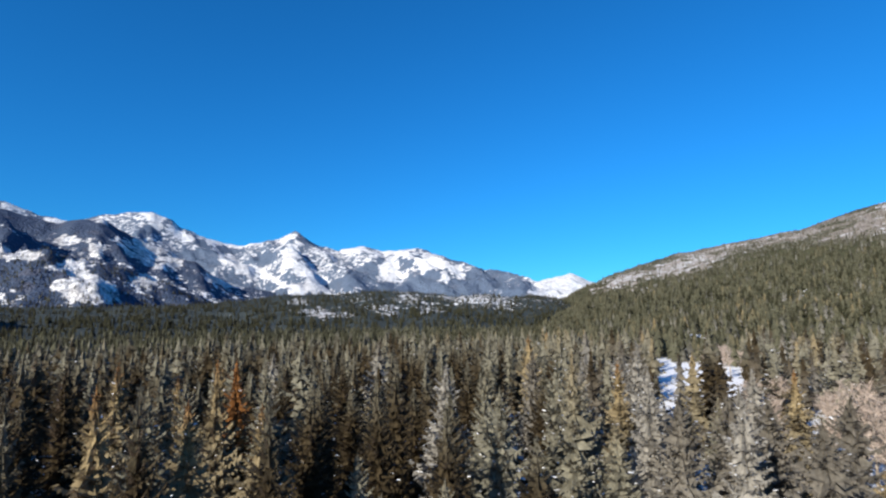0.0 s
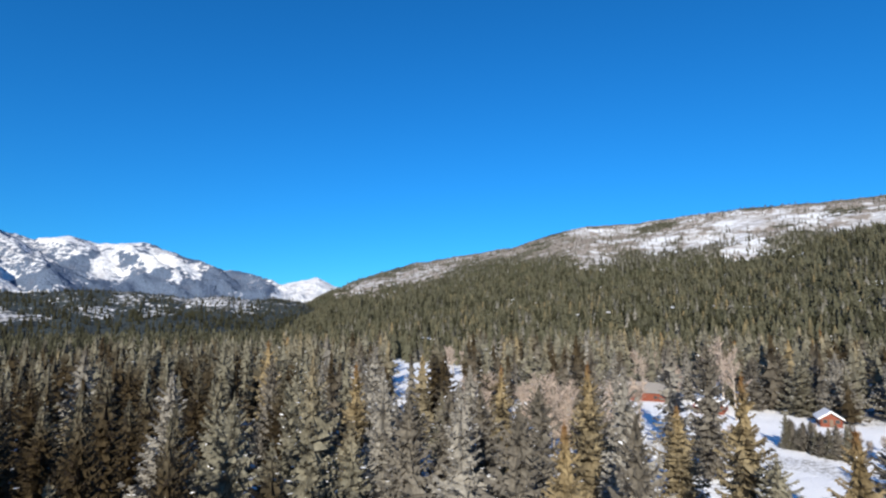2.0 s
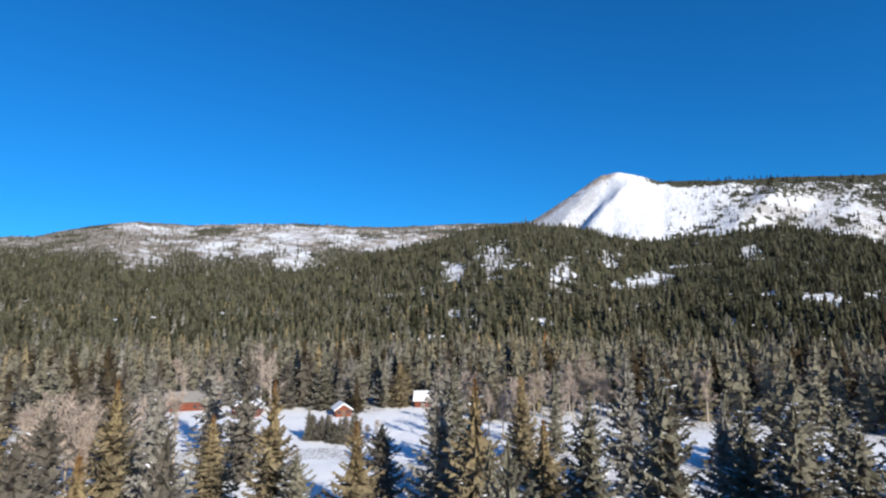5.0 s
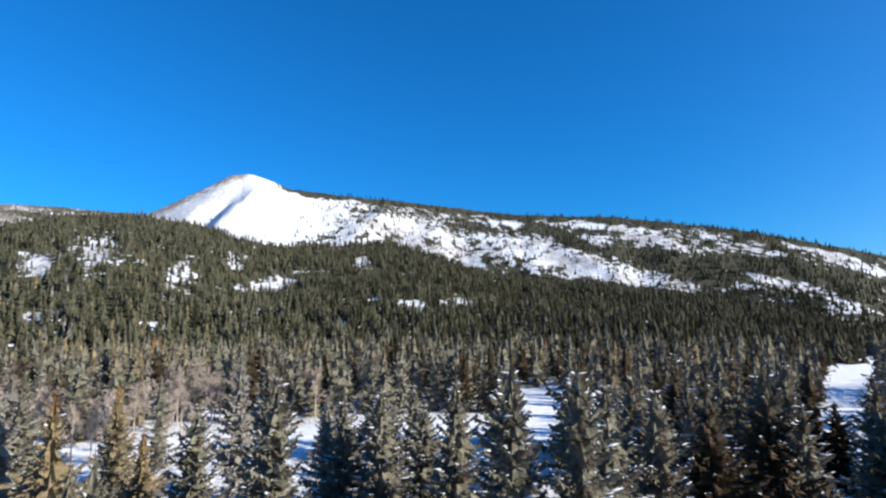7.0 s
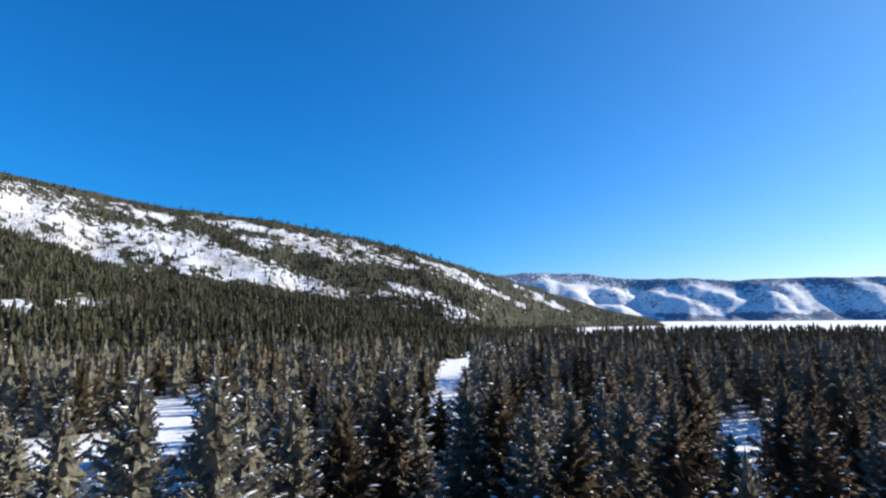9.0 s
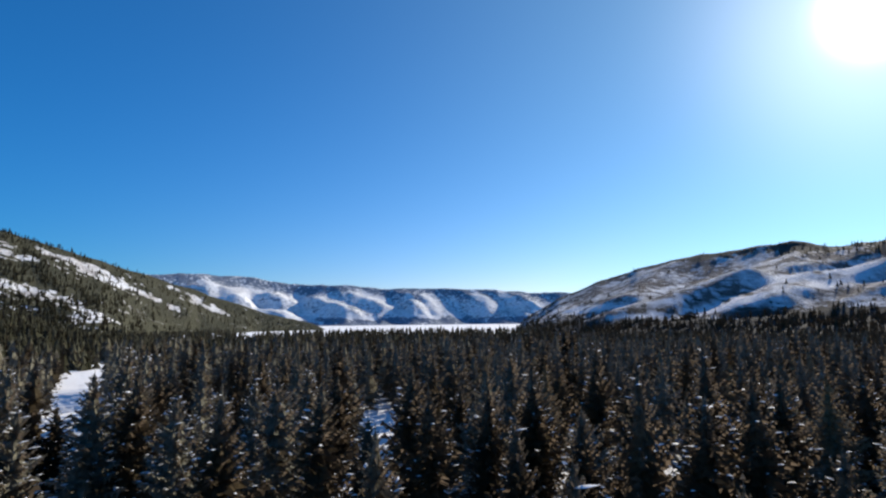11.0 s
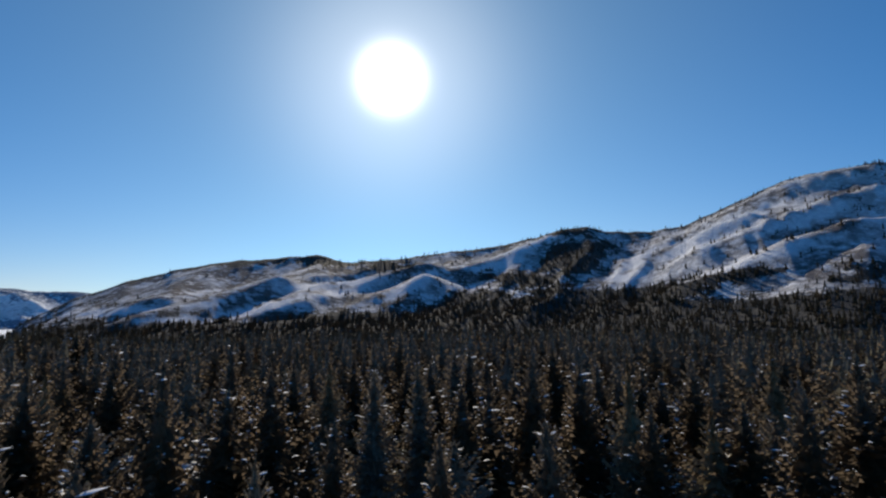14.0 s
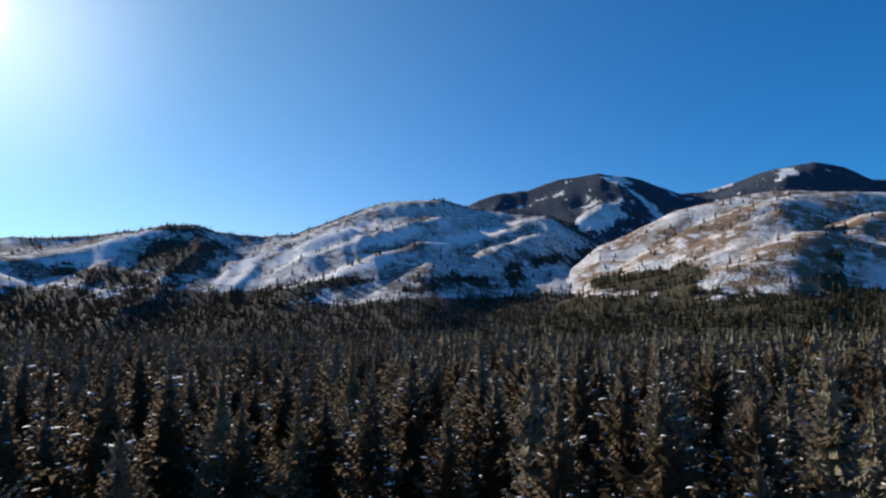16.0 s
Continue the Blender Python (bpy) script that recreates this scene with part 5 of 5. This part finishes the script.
# clumps: bearing, distance, spread, count, height
CLUMPS = [(-84, 180, 8, 6, 14), (-93, 178, 8, 5, 14), (-83.5, 188, 8, 5, 13), (-49.0, 206, 2, 3, 12), (-37, 106, 7, 5, 16), (-34, 130, 9, 3, 15), (-39, 112, 6, 3, 14), (-36, 118, 9, 3, 15), (-41, 135, 8, 3, 14), (-53.4, 196, 5, 3, 19), (-73, 178, 9, 6, 13), (-75.5, 148, 6, 7, 13), (-80, 152, 6, 7, 12), (-78, 190, 10, 7, 13), (-82, 172, 8, 5, 12), (-86, 215, 8, 5, 15),
          (-95, 240, 8, 4, 17), (-46, 240, 10, 4, 14), (-100, 205, 8, 3, 14), (-148, 190, 6, 2, 14), (-27, 300, 14, 6, 14), (-31, 112, 5, 3, 14)]
arand = np.random.default_rng(33)
for az, r, spread, count, high in CLUMPS:
    c = bearing(az, r)
    for k in range(count):
        x, y = c.x + arand.normal(0, spread), c.y + arand.normal(0, spread)
        z, _ = land(math.degrees(math.atan2(-x, y)) + np.zeros(1), np.zeros(1) + math.hypot(x, y))
        k2 = high / 15 * arand.uniform(0.8, 1.15)
        copy_thing(ASPENS[int(arand.integers(3))], pose(x, y, float(z[0]) - 0.1, 0, 0, arand.uniform(0, 360)) @ Matrix.Scale(k2, 4))
for k in range(34):
    az, r = arand.uniform(-64, -50), arand.normal(150, 7)
    if k > 22:
        az, r = arand.uniform(-90, -72), arand.normal(152, 9)
    p = bearing(az, r)
    copy_thing(WILLOW, pose(p.x, p.y, float(floor_height(p.x, p.y)) - 0.05, 0, 0, arand.uniform(0, 360)) @ Matrix.Scale(arand.uniform(0.7, 1.3), 4))
for k in (*ASPENS, WILLOW):
    for o in (*k.children_recursive, k):
        bpy.data.objects.remove(o)

# ---------------------------------------------------------------- log cabins


def box_into(bm, x0, x1, y0, y1, z0, z1, bevel=0.0):
    made = bmesh.ops.create_cube(bm, size=1.0)["verts"]
    bmesh.ops.scale(bm, vec=(x1 - x0, y1 - y0, z1 - z0), verts=made)
    bmesh.ops.translate(bm, vec=((x0 + x1) / 2, (y0 + y1) / 2, (z0 + z1) / 2), verts=made)
    if bevel:
        edges = {e for v in made for e in v.link_edges}
        bmesh.ops.bevel(bm, geom=list(edges), offset=bevel, segments=2, affect="EDGES")


def bm_part(name, bm, mat, parent, label=""):
    me = bpy.data.meshes.new(name)
    bm.to_mesh(me)
    bm.free()
    me.materials.append(mat)
    return part(name, me, parent, label)


def solid(name, parent, mat, *size, bevel=0.03, label=""):
    bm = bmesh.new()
    box_into(bm, *size, bevel)
    return bm_part(name, bm, mat, parent, label)


def prism(name, parent, mat, profile, y0, y1, label=""):
    """A profile in x and z drawn out along y."""
    bm = bmesh.new()
    ring = [[bm.verts.new((x, y, z)) for x, z in profile] for y in (y0, y1)]
    n = len(profile)
    for i in range(n):
        bm.faces.new((ring[0][i], ring[0][(i + 1) % n], ring[1][(i + 1) % n], ring[1][i]))
    bm.faces.new(ring[0][::-1])
    bm.faces.new(ring[1])
    bmesh.ops.recalc_face_normals(bm, faces=bm.faces)
    return bm_part(name, bm, mat, parent, label)


def cabin(az, r, turn, wide, deep, eaves, rise, label, porch=False, chimney=True, roof_snow=0.35, roof=None):
    """A gabled log cabin: gable ends along y, the door in the end towards -y."""
    root = new("log_cabin")
    w, d = wide / 2, deep / 2
    rows = int(eaves / 0.28)
    wall = solid("wall", root, LOGS, -w, w, -d, d, -0.4, eaves)
    for k in range(rows):  # half-round log courses standing proud on the four sides
        z = 0.1 + k * 0.28
        bm = bmesh.new()
        for sx in (-1, 1):
            box_into(bm, sx * w - 0.06, sx * w + 0.06, -d - 0.25, d + 0.25, z, z + 0.24, 0.05)
        for sy in (-1, 1):
            box_into(bm, -w - 0.25, w + 0.25, sy * d - 0.06, sy * d + 0.06, z + 0.02, z + 0.26, 0.05)
        bm_part("log_course", bm, LOGS, wall)
    prism("gable", root, LOGS, [(-w, eaves), (w, eaves), (0, eaves + rise)], -d, d)
    o, t = 0.6, 0.16
    slope = rise / w
    for sgn in (-1, 1):
        prism("roof_slab", root, roof or PLANK, [(0, eaves + rise), (sgn * (w + o), eaves - o * slope), (sgn * (w + o), eaves - o * slope + t), (0, eaves + rise + t)], -d - o, d + o)
        if roof_snow:
            q = roof_snow
            prism("roof_snow", root, LOAD, [(0, eaves + rise + t + 0.004), (sgn * (w + o + 0.1), eaves - (o + 0.1) * slope + t + 0.004),
                                            (sgn * (w + o + 0.12), eaves - (o + 0.1) * slope + t + q * 0.8), (sgn * (w + o - 0.3), eaves - (o - 0.3) * slope + t + q),
                                            (0, eaves + rise + t + q)], -d - o - 0.08, d + o + 0.08, "thick white snow on the roof")
    door = solid("door", root, PLANK, -0.45, 0.45, -d - 0.16, -d - 0.08, 0.05, 2.05)
    solid("door_handle", door, STONE, 0.3, 0.36, -d - 0.22, -d - 0.16, 1.0, 1.12, bevel=0.01)
    for x in (-w * 0.6, w * 0.6):
        win = solid("window", root, PLANK, x - 0.55, x + 0.55, -d - 0.14, -d - 0.07, 1.0, 2.0)
        solid("pane", win, PANE, x - 0.45, x + 0.45, -d - 0.155, -d - 0.143, 1.1, 1.9, bevel=0.0)
    for y in (-d * 0.45, d * 0.45):
        for sx in (-1, 1):
            win = solid("window", root, PLANK, min(sx * (w + 0.07), sx * (w + 0.14)), max(sx * (w + 0.07), sx * (w + 0.14)), y - 0.6, y + 0.6, 1.0, 2.0)
            solid("pane", win, PANE, min(sx * (w + 0.143), sx * (w + 0.155)), max(sx * (w + 0.143), sx * (w + 0.155)), y - 0.5, y + 0.5, 1.1, 1.9, bevel=0.0)
    if porch:
        prism("porch_roof", root, PLANK, [(0, eaves + 0.25), (w * 0.8, eaves - 0.55), (w * 0.8, eaves - 0.4), (0, eaves + 0.4), (-w * 0.8, eaves - 0.4), (-w * 0.8, eaves - 0.55)], -d - 2.4, -d - 0.62)
        prism("porch_snow", root, LOAD, [(0, eaves + 0.41), (w * 0.83, eaves - 0.42), (w * 0.83, eaves - 0.15), (0, eaves + 0.68), (-w * 0.83, eaves - 0.15), (-w * 0.83, eaves - 0.42)], -d - 2.5, -d - 0.7,
              "white snow on the porch roof")
        for x in (-w * 0.72, w * 0.72):
            solid("post", root, LOGS, x - 0.1, x + 0.1, -d - 2.25, -d - 2.05, -0.3, eaves - 0.3)
    if chimney:
        solid("chimney", root, STONE, w * 0.35, w * 0.35 + 0.7, 0.2, 0.9, eaves, eaves + rise + 1.0)
    p = bearing(az, r)
    root.matrix_world = pose(p.x, p.y, float(floor_height(p.x, p.y)), 0, 0, turn)
    return tagged(root, label, "cabin", "cabins by the meadow")


cabin(-51.4, 192, -60, 8.0, 9.0, 2.6, 2.4, "red log cabin with snowy porch roof by the meadow", porch=True)
cabin(-45.8, 212, 30, 9.5, 20, 3.2, 2.6, "long red cabin with a swept grey roof", roof_snow=0.0, roof=STONE)
cabin(-69.3, 198, 18, 7.0, 11, 2.3, 2.2, "brown log cabin with a deep snow roof in tree shade", roof_snow=0.45)
cabin(-60.3, 184, -50, 4.6, 6, 2.2, 1.5, "small dark red shed behind spruce trunks", chimney=False)
cabin(-87.5, 216, -92, 6.5, 8, 2.5, 1.2, "red cabin with a flat snowy roof among aspens", chimney=False)
